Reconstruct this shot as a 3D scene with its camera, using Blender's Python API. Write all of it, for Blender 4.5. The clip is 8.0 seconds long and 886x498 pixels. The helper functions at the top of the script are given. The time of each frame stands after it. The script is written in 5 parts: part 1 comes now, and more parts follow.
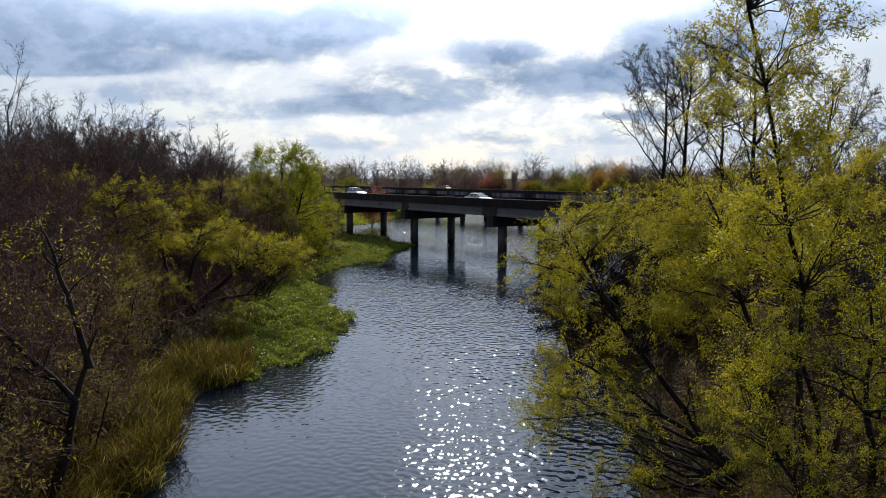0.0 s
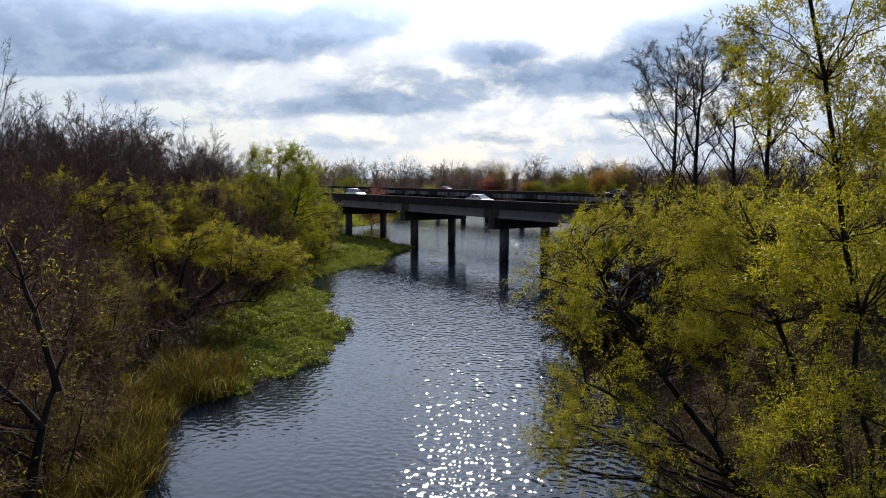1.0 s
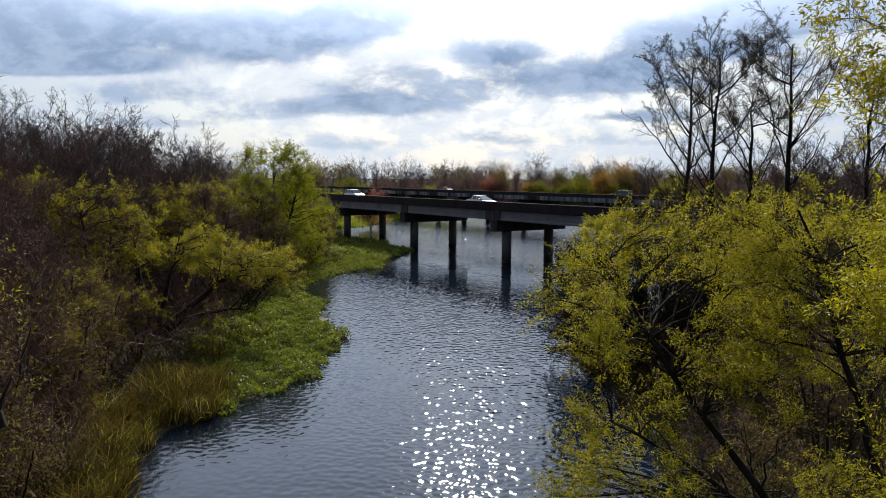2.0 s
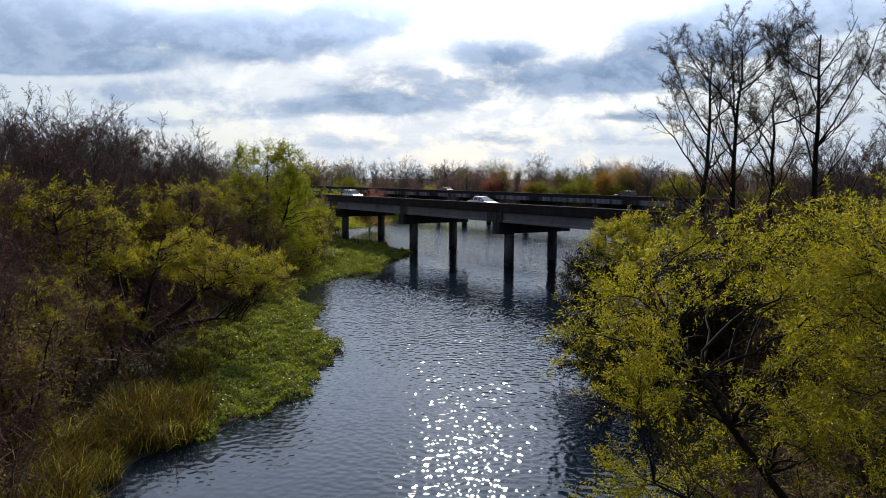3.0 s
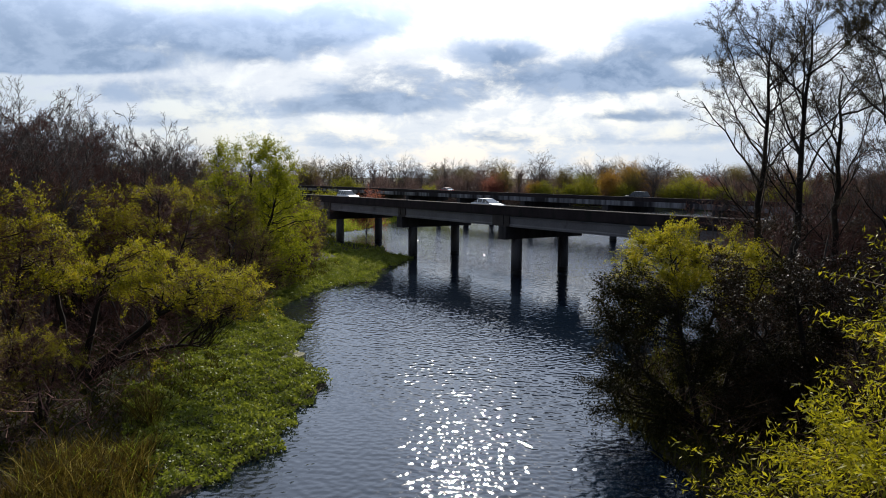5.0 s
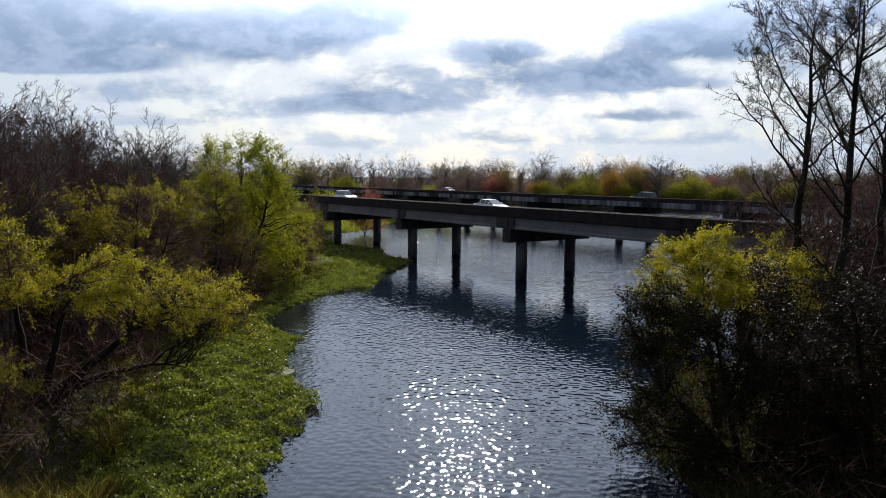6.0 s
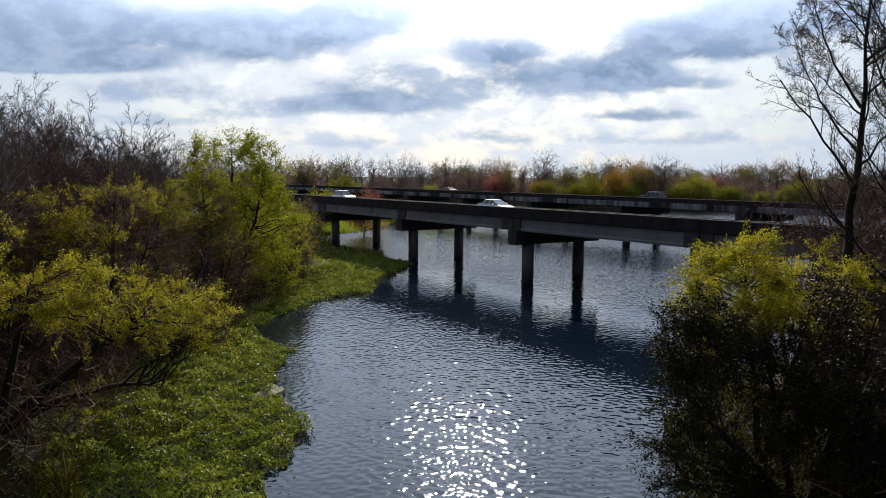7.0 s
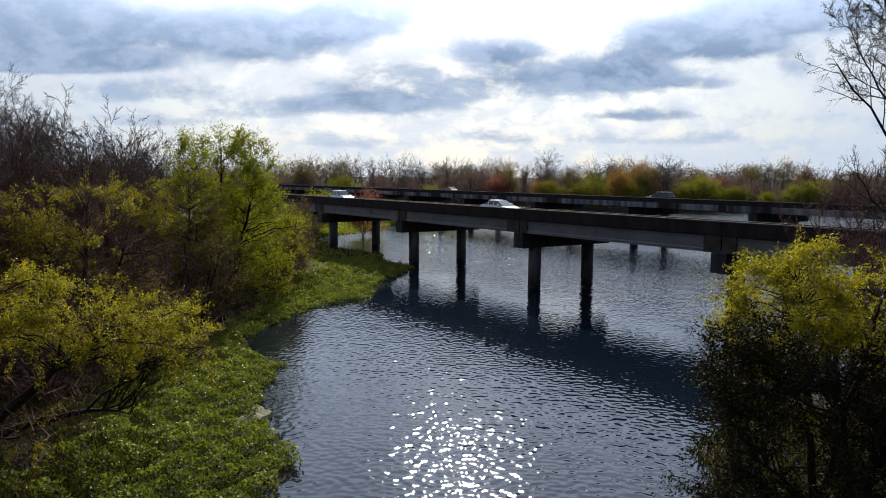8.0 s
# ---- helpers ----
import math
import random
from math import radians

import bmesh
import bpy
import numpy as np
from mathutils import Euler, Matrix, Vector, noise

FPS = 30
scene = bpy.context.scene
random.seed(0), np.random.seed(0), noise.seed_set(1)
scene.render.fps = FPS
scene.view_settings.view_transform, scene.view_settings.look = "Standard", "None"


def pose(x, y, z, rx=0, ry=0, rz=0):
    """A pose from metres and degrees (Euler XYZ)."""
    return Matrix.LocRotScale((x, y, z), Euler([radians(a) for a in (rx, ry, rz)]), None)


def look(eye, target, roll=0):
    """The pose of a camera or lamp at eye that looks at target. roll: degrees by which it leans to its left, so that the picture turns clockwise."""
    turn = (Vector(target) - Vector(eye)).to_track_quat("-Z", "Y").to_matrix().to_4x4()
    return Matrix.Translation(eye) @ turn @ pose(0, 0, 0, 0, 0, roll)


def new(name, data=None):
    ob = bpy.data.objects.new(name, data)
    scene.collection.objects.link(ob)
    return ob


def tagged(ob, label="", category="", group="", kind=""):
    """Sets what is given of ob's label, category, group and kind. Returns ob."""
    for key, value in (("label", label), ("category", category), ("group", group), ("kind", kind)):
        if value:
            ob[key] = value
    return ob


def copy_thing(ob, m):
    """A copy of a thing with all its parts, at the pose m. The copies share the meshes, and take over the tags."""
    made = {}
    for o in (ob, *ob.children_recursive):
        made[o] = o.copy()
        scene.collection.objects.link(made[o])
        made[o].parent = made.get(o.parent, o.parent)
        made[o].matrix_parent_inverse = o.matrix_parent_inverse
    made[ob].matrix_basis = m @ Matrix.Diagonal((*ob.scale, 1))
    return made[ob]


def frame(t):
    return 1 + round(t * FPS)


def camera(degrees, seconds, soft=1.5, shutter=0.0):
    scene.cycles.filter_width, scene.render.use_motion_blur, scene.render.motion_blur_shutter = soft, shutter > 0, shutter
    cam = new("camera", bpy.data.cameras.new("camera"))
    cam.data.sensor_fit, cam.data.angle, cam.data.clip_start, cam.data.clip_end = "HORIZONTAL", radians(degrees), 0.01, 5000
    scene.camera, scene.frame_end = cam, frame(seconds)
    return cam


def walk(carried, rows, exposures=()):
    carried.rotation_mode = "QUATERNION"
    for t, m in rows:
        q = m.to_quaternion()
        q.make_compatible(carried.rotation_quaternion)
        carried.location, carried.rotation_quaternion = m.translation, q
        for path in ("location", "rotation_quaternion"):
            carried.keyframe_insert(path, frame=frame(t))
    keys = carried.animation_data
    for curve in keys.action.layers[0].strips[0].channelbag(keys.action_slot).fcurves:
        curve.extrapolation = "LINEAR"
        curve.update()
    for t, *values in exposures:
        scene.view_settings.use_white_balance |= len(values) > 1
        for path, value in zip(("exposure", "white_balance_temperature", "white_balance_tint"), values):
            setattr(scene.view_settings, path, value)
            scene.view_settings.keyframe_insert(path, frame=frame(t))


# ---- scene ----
# ---------------------------------------------------------------- camera
cam = camera(64.0, 8.0, soft=0.95)
EYE = 10.6
PITCH, YAW, ROLL = -5.82, 0.24, -0.15
SIDE, AHEAD, RISE = 43.75, 25.93, 1.4
ROWS = [
    # t, side, ahead, rise (m), yaw, pitch, roll
    (0.0, 0.0, 0.0, 0.00, 0.00, 0.00, -0.02),
    (0.5, -0.0004, 0.031, 0.04, 0.01, 0.00, -0.04),
    (1.0, -0.0014, 0.0747, 0.10, 0.02, 0.00, -0.07),
    (1.5, -0.002, 0.1255, 0.14, 0.04, 0.00, -0.09),
    (3.0, -0.0038, 0.2976, 0.20, 0.05, 0.00, -0.17),
    (3.5, -0.0052, 0.364, 0.20, 0.03, 0.00, -0.18),
    (4.0, -0.0068, 0.4329, 0.19, 0.03, -0.02, -0.21),
    (4.5, -0.0085, 0.5013, 0.22, 0.02, -0.03, -0.20),
    (6.0, -0.0148, 0.7171, 0.29, -0.02, -0.09, -0.23),
    (6.5, -0.0175, 0.7866, 0.26, 0.00, -0.09, -0.24),
    (7.0, -0.0202, 0.8584, 0.23, 0.00, -0.11, -0.24),
    (7.5, -0.0228, 0.9302, 0.20, 0.00, -0.12, -0.24),
    (8.0, -0.0252, 0.9974, 0.19, 0.02, -0.11, -0.21),
]
walk(cam, [(t, pose(SIDE * x, AHEAD * y, EYE + RISE * z, 90 + PITCH + p, ROLL + r, YAW + w)) for t, x, y, z, w, p, r in ROWS])

# ---------------------------------------------------------------- light
SUN_UP, SUN_SIDE = 30.5, 1.2
sun_way = Vector((math.sin(radians(SUN_SIDE)) * math.cos(radians(SUN_UP)), math.cos(radians(SUN_SIDE)) * math.cos(radians(SUN_UP)), math.sin(radians(SUN_UP))))
lamp = bpy.data.lights.new("sun", "SUN")
lamp.energy, lamp.angle, lamp.color = 5.2, radians(0.5), (1.0, 0.94, 0.83)
sun = new("sun", lamp)
sun.matrix_world = look(sun_way * 300, (0, 0, 0))

# dark cloud bases in the sky ahead: east, up, half width, half height (tangents), weight
CLOUDS = [
    (-0.553, 0.206, 0.120, 0.045, 1.70),
    (-0.537, 0.155, 0.135, 0.015, 1.60),
    (-0.282, 0.198, 0.135, 0.036, 1.20),
    (-0.115, 0.223, 0.064, 0.032, 0.95),
    (-0.047, 0.122, 0.108, 0.029, 0.68),
    (-0.127, 0.098, 0.088, 0.014, 0.70),
    (-0.270, 0.091, 0.068, 0.012, 0.55),
    (0.069, 0.178, 0.057, 0.020, 0.75),
    (0.180, 0.150, 0.132, 0.034, 0.85),
    (0.256, 0.141, 0.084, 0.020, 0.60),
    (0.363, 0.193, 0.112, 0.029, 1.30),
    (0.491, 0.229, 0.120, 0.026, 1.45),
    (0.276, 0.087, 0.065, 0.009, 0.75),
    (0.355, 0.129, 0.037, 0.008, 0.60),
    (0.483, 0.160, 0.027, 0.015, 0.50),
    (0.084, 0.056, 0.049, 0.009, 0.55),
    (-0.139, 0.048, 0.076, 0.010, 0.45),
    (-0.394, 0.117, 0.112, 0.015, 0.55),
    (0.292, 0.055, 0.120, 0.009, 0.50),
    (-0.394, 0.078, 0.104, 0.011, 0.50),
]


def build_world():
    w = bpy.data.worlds.new("world")
    scene.world = w
    w.use_nodes = True
    nt = w.node_tree
    nt.nodes.clear()
    N, K = nt.nodes.new, nt.links.new

    def mth(op, a, b=None, c=None, clamp=False):
        n = N("ShaderNodeMath")
        n.operation, n.use_clamp = op, clamp
        for i, v in enumerate((a, b, c)):
            if v is None:
                continue
            if isinstance(v, (int, float)):
                n.inputs[i].default_value = v
            else:
                K(v, n.inputs[i])
        return n.outputs[0]

    def ramp(v, a, b):
        n = N("ShaderNodeMapRange")
        n.interpolation_type = "SMOOTHSTEP"
        K(v, n.inputs[0])
        n.inputs[1].default_value, n.inputs[2].default_value = a, b
        return n.outputs[0]

    def mix(f, a, b):
        n = N("ShaderNodeMix")
        n.data_type = "RGBA"
        if isinstance(f, float):
            n.inputs[0].default_value = f
        else:
            K(f, n.inputs[0])
        for i, v in ((6, a), (7, b)):
            if isinstance(v, tuple):
                n.inputs[i].default_value = (*v, 1)
            else:
                K(v, n.inputs[i])
        return n.outputs[2]

    def noise_at(vec, scale, detail, rough=0.55):
        n = N("ShaderNodeTexNoise")
        n.inputs["Scale"].default_value, n.inputs["Detail"].default_value, n.inputs["Roughness"].default_value = scale, detail, rough
        K(vec, n.inputs["Vector"])
        return n.outputs

    co = N("ShaderNodeTexCoord").outputs["Generated"]
    sep = N("ShaderNodeSeparateXYZ")
    K(co, sep.inputs[0])
    dx, dy, dz = sep.outputs
    ahead = mth("MAXIMUM", mth("ABSOLUTE", dy), 0.25)
    u, v = mth("DIVIDE", dx, ahead), mth("DIVIDE", dz, ahead)
    # stretched cloud plane coordinates
    flat = N("ShaderNodeCombineXYZ")
    K(u, flat.inputs[0]), K(mth("MULTIPLY", v, 1.7), flat.inputs[1]), K(dy, flat.inputs[2])
    warp = N("ShaderNodeVectorMath")
    warp.operation = "MULTIPLY_ADD"
    K(noise_at(flat.outputs[0], 6.0, 3.0)[1], warp.inputs[0])
    warp.inputs[1].default_value = (0.07, 0.07, 0.0)
    K(flat.outputs[0], warp.inputs[2])
    big = noise_at(warp.outputs[0], 5.5, 9.0, 0.58)[0]
    fine = noise_at(warp.outputs[0], 17.0, 9.0, 0.62)[0]
    above = N("ShaderNodeVectorMath")
    above.operation = "ADD"
    K(warp.outputs[0], above.inputs[0])
    above.inputs[1].default_value = (0.0, 0.035, 0.0)
    relief = mth("SUBTRACT", fine, noise_at(above.outputs[0], 15.0, 8.0, 0.56)[0])
    wob, wob2 = mth("SUBTRACT", big, 0.5), mth("SUBTRACT", fine, 0.5)
    front = ramp(dy, 0.1, 0.4)
    mass = None
    for x, y, rx, ry, k in CLOUDS:
        a = mth("DIVIDE", mth("SUBTRACT", u, x), rx)
        b = mth("DIVIDE", mth("SUBTRACT", v, y), ry)
        d = mth("ADD", mth("MULTIPLY", a, a), mth("MULTIPLY", b, b))
        # flat dark base, thinner top
        m = mth("MULTIPLY", mth("POWER", 2.718, mth("MULTIPLY", mth("MULTIPLY", d, d), -0.55)), mth("MULTIPLY_ADD", mth("MAXIMUM", mth("MINIMUM", b, 1.2), -1.0), -0.3 * k, k))
        mass = m if mass is None else mth("ADD", mass, m)
    rest = mth("MULTIPLY", ramp(big, 0.42, 0.62), mth("SUBTRACT", 1.0, front))
    mass = mth("ADD", mth("MULTIPLY", mass, front), rest)
    # ragged rims: the noise bites deepest where a cloud is thin
    field = mth("ADD", mth("ADD", mass, mth("MULTIPLY", wob, 1.0)), mth("MULTIPLY", wob2, 1.9))
    rows = N("ShaderNodeCombineXYZ")
    K(u, rows.inputs[0]), K(mth("MULTIPLY", v, 4.2), rows.inputs[1]), K(dy, rows.inputs[2])
    puff = mth("MULTIPLY", mth("SUBTRACT", noise_at(rows.outputs[0], 8.0, 8.0, 0.6)[0], 0.46), mth("MULTIPLY", ramp(v, 0.20, 0.05), front))
    field = mth("ADD", field, mth("MULTIPLY", puff, 2.2))
    dark = ramp(field, 0.12, 1.10)
    sky = N("ShaderNodeTexSky")
    sky.sky_type, sky.sun_disc = "NISHITA", False
    sky.sun_elevation, sky.sun_rotation = radians(SUN_UP), radians(SUN_SIDE)
    blue = N("ShaderNodeVectorMath")
    blue.operation = "SCALE"
    K(sky.outputs[0], blue.inputs[0])
    blue.inputs["Scale"].default_value = 0.10
    veil = ramp(mth("ADD", big, mth("MULTIPLY", wob2, 0.9)), 0.34, 0.60)
    base = mix(mth("ADD", mth("MULTIPLY", veil, 0.55), 0.40), blue.outputs[0], (0.86, 0.91, 0.985))
    lit = ramp(mth("ADD", mth("MULTIPLY", relief, 2.2), mth("MULTIPLY", wob2, 0.9)), -0.45, 0.45)
    shade = mix(lit, (0.225, 0.33, 0.51), (0.41, 0.525, 0.72))
    col = mix(dark, base, shade)
    # paler towards the horizon, dark ground below it
    low = ramp(v, 0.14, 0.0)
    col = mix(mth("MULTIPLY", low, 0.6), col, (0.68, 0.77, 0.87))
    # thin bright cloud about the hidden sun, deeper blue away from it
    dot = N("ShaderNodeVectorMath")
    dot.operation = "DOT_PRODUCT"
    K(co, dot.inputs[0])
    dot.inputs[1].default_value = sun_way
    halo = ramp(dot.outputs["Value"], 0.62, 0.98)
    away = ramp(dot.outputs["Value"], 0.75, -0.1)
    col = mix(mth("MULTIPLY", ramp(dot.outputs["Value"], 0.93, 0.75), 0.42), col, (0.42, 0.53, 0.71))
    col = mix(mth("MULTIPLY", mth("MULTIPLY", halo, ramp(dz, 0.14, 0.30)), 0.9), col, (1.4, 1.65, 2.15))
    col = mix(mth("MULTIPLY", away, 0.85), col, (0.085, 0.13, 0.22))
    bg = N("ShaderNodeBackground")
    K(col, bg.inputs[0])
    bg.inputs[1].default_value = 1.0
    out = N("ShaderNodeOutputWorld")
    K(bg.outputs[0], out.inputs[0])


build_world()
scene.view_settings.exposure = 0.0


# ---------------------------------------------------------------- materials
def material(name, dark, light, scale=2.0, rough=0.8, bump=0.3, fine=30.0, metallic=0.0, stretch=(1, 1, 1), spots=None, spec=0.15, coords="Object", dist=0.02):
    """Two scales of noise between two colours, with relief; spots: a third colour in patches."""
    m = bpy.data.materials.new(name)
    m.use_nodes = True
    nt = m.node_tree
    N, K = nt.nodes.new, nt.links.new
    bs = nt.nodes["Principled BSDF"]
    tc, mp = N("ShaderNodeTexCoord"), N("ShaderNodeMapping")
    mp.inputs["Scale"].default_value = stretch
    K(tc.outputs[coords], mp.inputs[0])
    a, b = N("ShaderNodeTexNoise"), N("ShaderNodeTexNoise")
    a.inputs["Scale"].default_value, a.inputs["Detail"].default_value = scale, 5
    b.inputs["Scale"].default_value, b.inputs["Detail"].default_value = fine, 4
    K(mp.outputs[0], a.inputs["Vector"]), K(mp.outputs[0], b.inputs["Vector"])
    add = N("ShaderNodeMath")
    add.operation = "MULTIPLY_ADD"
    K(b.outputs[0], add.inputs[0])
    add.inputs[1].default_value = 0.5
    K(a.outputs[0], add.inputs[2])
    rng = N("ShaderNodeMapRange")
    rng.inputs[1].default_value, rng.inputs[2].default_value = 0.5, 1.0
    K(add.outputs[0], rng.inputs[0])
    mx = N("ShaderNodeMix")
    mx.data_type = "RGBA"
    mx.inputs[6].default_value, mx.inputs[7].default_value = (*dark, 1), (*light, 1)
    K(rng.outputs[0], mx.inputs[0])
    col = mx.outputs[2]
    if spots:
        c = N("ShaderNodeTexNoise")
        c.inputs["Scale"].default_value, c.inputs["Detail"].default_value = spots[1], 6
        K(mp.outputs[0], c.inputs["Vector"])
        r2 = N("ShaderNodeMapRange")
        r2.inputs[1].default_value, r2.inputs[2].default_value = spots[2], spots[2] + 0.12
        K(c.outputs[0], r2.inputs[0])
        m2 = N("ShaderNodeMix")
        m2.data_type = "RGBA"
        K(r2.outputs[0], m2.inputs[0]), K(col, m2.inputs[6])
        m2.inputs[7].default_value = (*spots[0], 1)
        col = m2.outputs[2]
    K(col, bs.inputs["Base Color"])
    bs.inputs["Roughness"].default_value, bs.inputs["Metallic"].default_value = rough, metallic
    bs.inputs["Specular IOR Level"].default_value = spec
    if bump:
        bp = N("ShaderNodeBump")
        bp.inputs["Strength"].default_value, bp.inputs["Distance"].default_value = bump, dist
        K(add.outputs[0], bp.inputs["Height"]), K(bp.outputs[0], bs.inputs["Normal"])
    return m


def leaf_material(name, colours, glow=0.45, rough=0.6, spec=0.08, through_tint=(1.42, 1.42, 0.85)):
    """Thin leaves: a colour for each leaf from a ramp, light passing through."""
    m = bpy.data.materials.new(name)
    m.use_nodes = True
    nt = m.node_tree
    N, K = nt.nodes.new, nt.links.new
    bs, out = nt.nodes["Principled BSDF"], nt.nodes["Material Output"]
    geo = N("ShaderNodeNewGeometry")
    cr = N("ShaderNodeValToRGB")
    e = cr.color_ramp.elements
    for i, c in enumerate(colours):
        p = i / (len(colours) - 1)
        k = e[0] if i == 0 else e[-1] if i == len(colours) - 1 else e.new(p)
        k.position, k.color = p, (*c, 1)
    # leaves of one spray share a tone: patches about a metre across
    tc, ns = N("ShaderNodeTexCoord"), N("ShaderNodeTexNoise")
    ns.inputs["Scale"].default_value = 0.9
    K(tc.outputs["Object"], ns.inputs["Vector"])
    ma = N("ShaderNodeMath")
    ma.operation = "MULTIPLY_ADD"
    K(geo.outputs["Random Per Island"], ma.inputs[0])
    ma.inputs[1].default_value = 0.55
    mb = N("ShaderNodeMapRange")
    mb.inputs[1].default_value, mb.inputs[2].default_value, mb.inputs[4].default_value = 0.3, 0.7, 0.45
    K(ns.outputs[0], mb.inputs[0]), K(mb.outputs[0], ma.inputs[2])
    K(ma.outputs[0], cr.inputs[0])
    K(cr.outputs[0], bs.inputs["Base Color"])
    bs.inputs["Roughness"].default_value, bs.inputs["Specular IOR Level"].default_value = rough, spec
    tr, mx = N("ShaderNodeBsdfTranslucent"), N("ShaderNodeMixShader")
    tint = N("ShaderNodeMix")
    tint.data_type, tint.blend_type = "RGBA", "MULTIPLY"
    tint.inputs[0].default_value = 1.0
    K(cr.outputs[0], tint.inputs[6])
    tint.inputs[7].default_value = (*through_tint, 1)
    K(tint.outputs[2], tr.inputs[0])
    mx.inputs[0].default_value = glow
    K(bs.outputs[0], mx.inputs[1]), K(tr.outputs[0], mx.inputs[2]), K(mx.outputs[0], out.inputs[0])
    return m


def water_material():
    m = bpy.data.materials.new("river_water")
    m.use_nodes = True
    nt = m.node_tree
    N, K = nt.nodes.new, nt.links.new
    bs = nt.nodes["Principled BSDF"]
    bs.inputs["Base Color"].default_value = (0.004, 0.008, 0.015, 1)
    bs.inputs["Roughness"].default_value, bs.inputs["IOR"].default_value = 0.052, 1.33
    tc = N("ShaderNodeTexCoord")
    total = None
    for scale, amp, sx, sy in ((0.6, 0.030, 0.7, 1.3), (2.8, 0.060, 1.05, 1.1), (8.0, 0.004, 1.0, 1.0)):
        mp, ns = N("ShaderNodeMapping"), N("ShaderNodeTexNoise")
        mp.inputs["Scale"].default_value = (sx, sy, 1)
        mp.inputs["Rotation"].default_value = (0, 0, 0.15)
        K(tc.outputs["Object"], mp.inputs[0]), K(mp.outputs[0], ns.inputs["Vector"])
        ns.inputs["Scale"].default_value, ns.inputs["Detail"].default_value = scale, 0.3
        mu = N("ShaderNodeMath")
        mu.operation = "MULTIPLY_ADD"
        K(ns.outputs[0], mu.inputs[0])
        mu.inputs[1].default_value = amp
        if total is not None:
            K(total, mu.inputs[2])
        total = mu.outputs[0]
    # calmer and rougher stretches
    gust, gm = N("ShaderNodeTexNoise"), N("ShaderNodeMapRange")
    gust.inputs["Scale"].default_value, gust.inputs["Detail"].default_value = 0.07, 2
    K(tc.outputs["Object"], gust.inputs["Vector"]), K(gust.outputs[0], gm.inputs[0])
    gm.inputs[1].default_value, gm.inputs[2].default_value, gm.inputs[3].default_value, gm.inputs[4].default_value = 0.35, 0.65, 0.7, 1.0
    # smoother in the lee of the left bank
    slant, lee, both = N("ShaderNodeVectorMath"), N("ShaderNodeMapRange"), N("ShaderNodeMath")
    slant.operation = "DOT_PRODUCT"
    slant.inputs[1].default_value = (1.0, 0.16, 0.0)
    K(tc.outputs["Object"], slant.inputs[0]), K(slant.outputs["Value"], lee.inputs[0])
    lee.inputs[1].default_value, lee.inputs[2].default_value, lee.inputs[3].default_value = -3.0, 6.0, 0.35
    both.operation = "MULTIPLY"
    # calm strip before the skewed bridge, rippled again beyond it
    off, down, up, twice = N("ShaderNodeVectorMath"), N("ShaderNodeMapRange"), N("ShaderNodeMapRange"), N("ShaderNodeMath")
    off.operation = "DOT_PRODUCT"
    K(tc.outputs["Object"], off.inputs[0])
    off.inputs[1].default_value = (0.81, 0.59, 0.0)
    for n, lo, hi, p, q in ((down, 34.0, 47.0, 1.0, 0.30), (up, 60.0, 70.0, 0.0, 1.3)):
        K(off.outputs["Value"], n.inputs[0])
        n.inputs[1].default_value, n.inputs[2].default_value, n.inputs[3].default_value, n.inputs[4].default_value = lo, hi, p, q
    under = N("ShaderNodeMath")
    under.operation, twice.operation = "ADD", "MULTIPLY"
    K(down.outputs[0], under.inputs[0]), K(up.outputs[0], under.inputs[1])
    K(gm.outputs[0], twice.inputs[0]), K(under.outputs[0], twice.inputs[1])
    K(twice.outputs[0], both.inputs[0]), K(lee.outputs[0], both.inputs[1])
    bp = N("ShaderNodeBump")
    bp.inputs["Distance"].default_value = 1.0
    K(both.outputs[0], bp.inputs["Strength"]), K(total, bp.inputs["Height"]), K(bp.outputs[0], bs.inputs["Normal"])
    return m


CONCRETE = material("weathered_concrete", (0.10, 0.094, 0.092), (0.22, 0.205, 0.20), 0.8, 0.9, 0.3, 14, stretch=(1, 1, 0.22), spots=((0.06, 0.055, 0.052), 0.9, 0.55))
DARK_CONCRETE = material("blackened_concrete", (0.020, 0.014, 0.015), (0.046, 0.034, 0.034), 0.9, 0.9, 0.3, 14, stretch=(1, 1, 0.4), spots=((0.02, 0.018, 0.016), 0.8, 0.55))
GIRDER = material("smooth_grey_concrete", (0.135, 0.124, 0.123), (0.235, 0.218, 0.214), 0.35, 0.9, 0.2, 6, spots=((0.10, 0.09, 0.086), 0.5, 0.60))
STREAKED = material("streaked_dark_concrete", (0.045, 0.042, 0.046), (0.34, 0.33, 0.34), 1.1, 0.9, 0.3, 6, stretch=(1, 1, 0.10), spots=((0.03, 0.026, 0.028), 0.30, 0.47))
STAINED = material("brown_stained_girder_end", (0.045, 0.036, 0.032), (0.095, 0.08, 0.072), 0.9, 0.9, 0.3, 12)
COPING = material("brown_stained_concrete", (0.07, 0.055, 0.045), (0.17, 0.14, 0.115), 0.9, 0.9, 0.3, 14)
WET_CONCRETE = material("wet_stained_concrete", (0.012, 0.012, 0.011), (0.03, 0.028, 0.024), 1.5, 0.6, 0.3, 14)
ASPHALT = material("worn_asphalt", (0.04, 0.04, 0.042), (0.07, 0.07, 0.072), 1.2, 0.9, 0.3, 40)
# bent caps are backlit: their shade is put into this darker concrete colour
CAP = material("shade_dark_cap_concrete", (0.03, 0.026, 0.026), (0.085, 0.076, 0.074), 0.9, 0.9, 0.3, 14, stretch=(1, 1, 0.3))
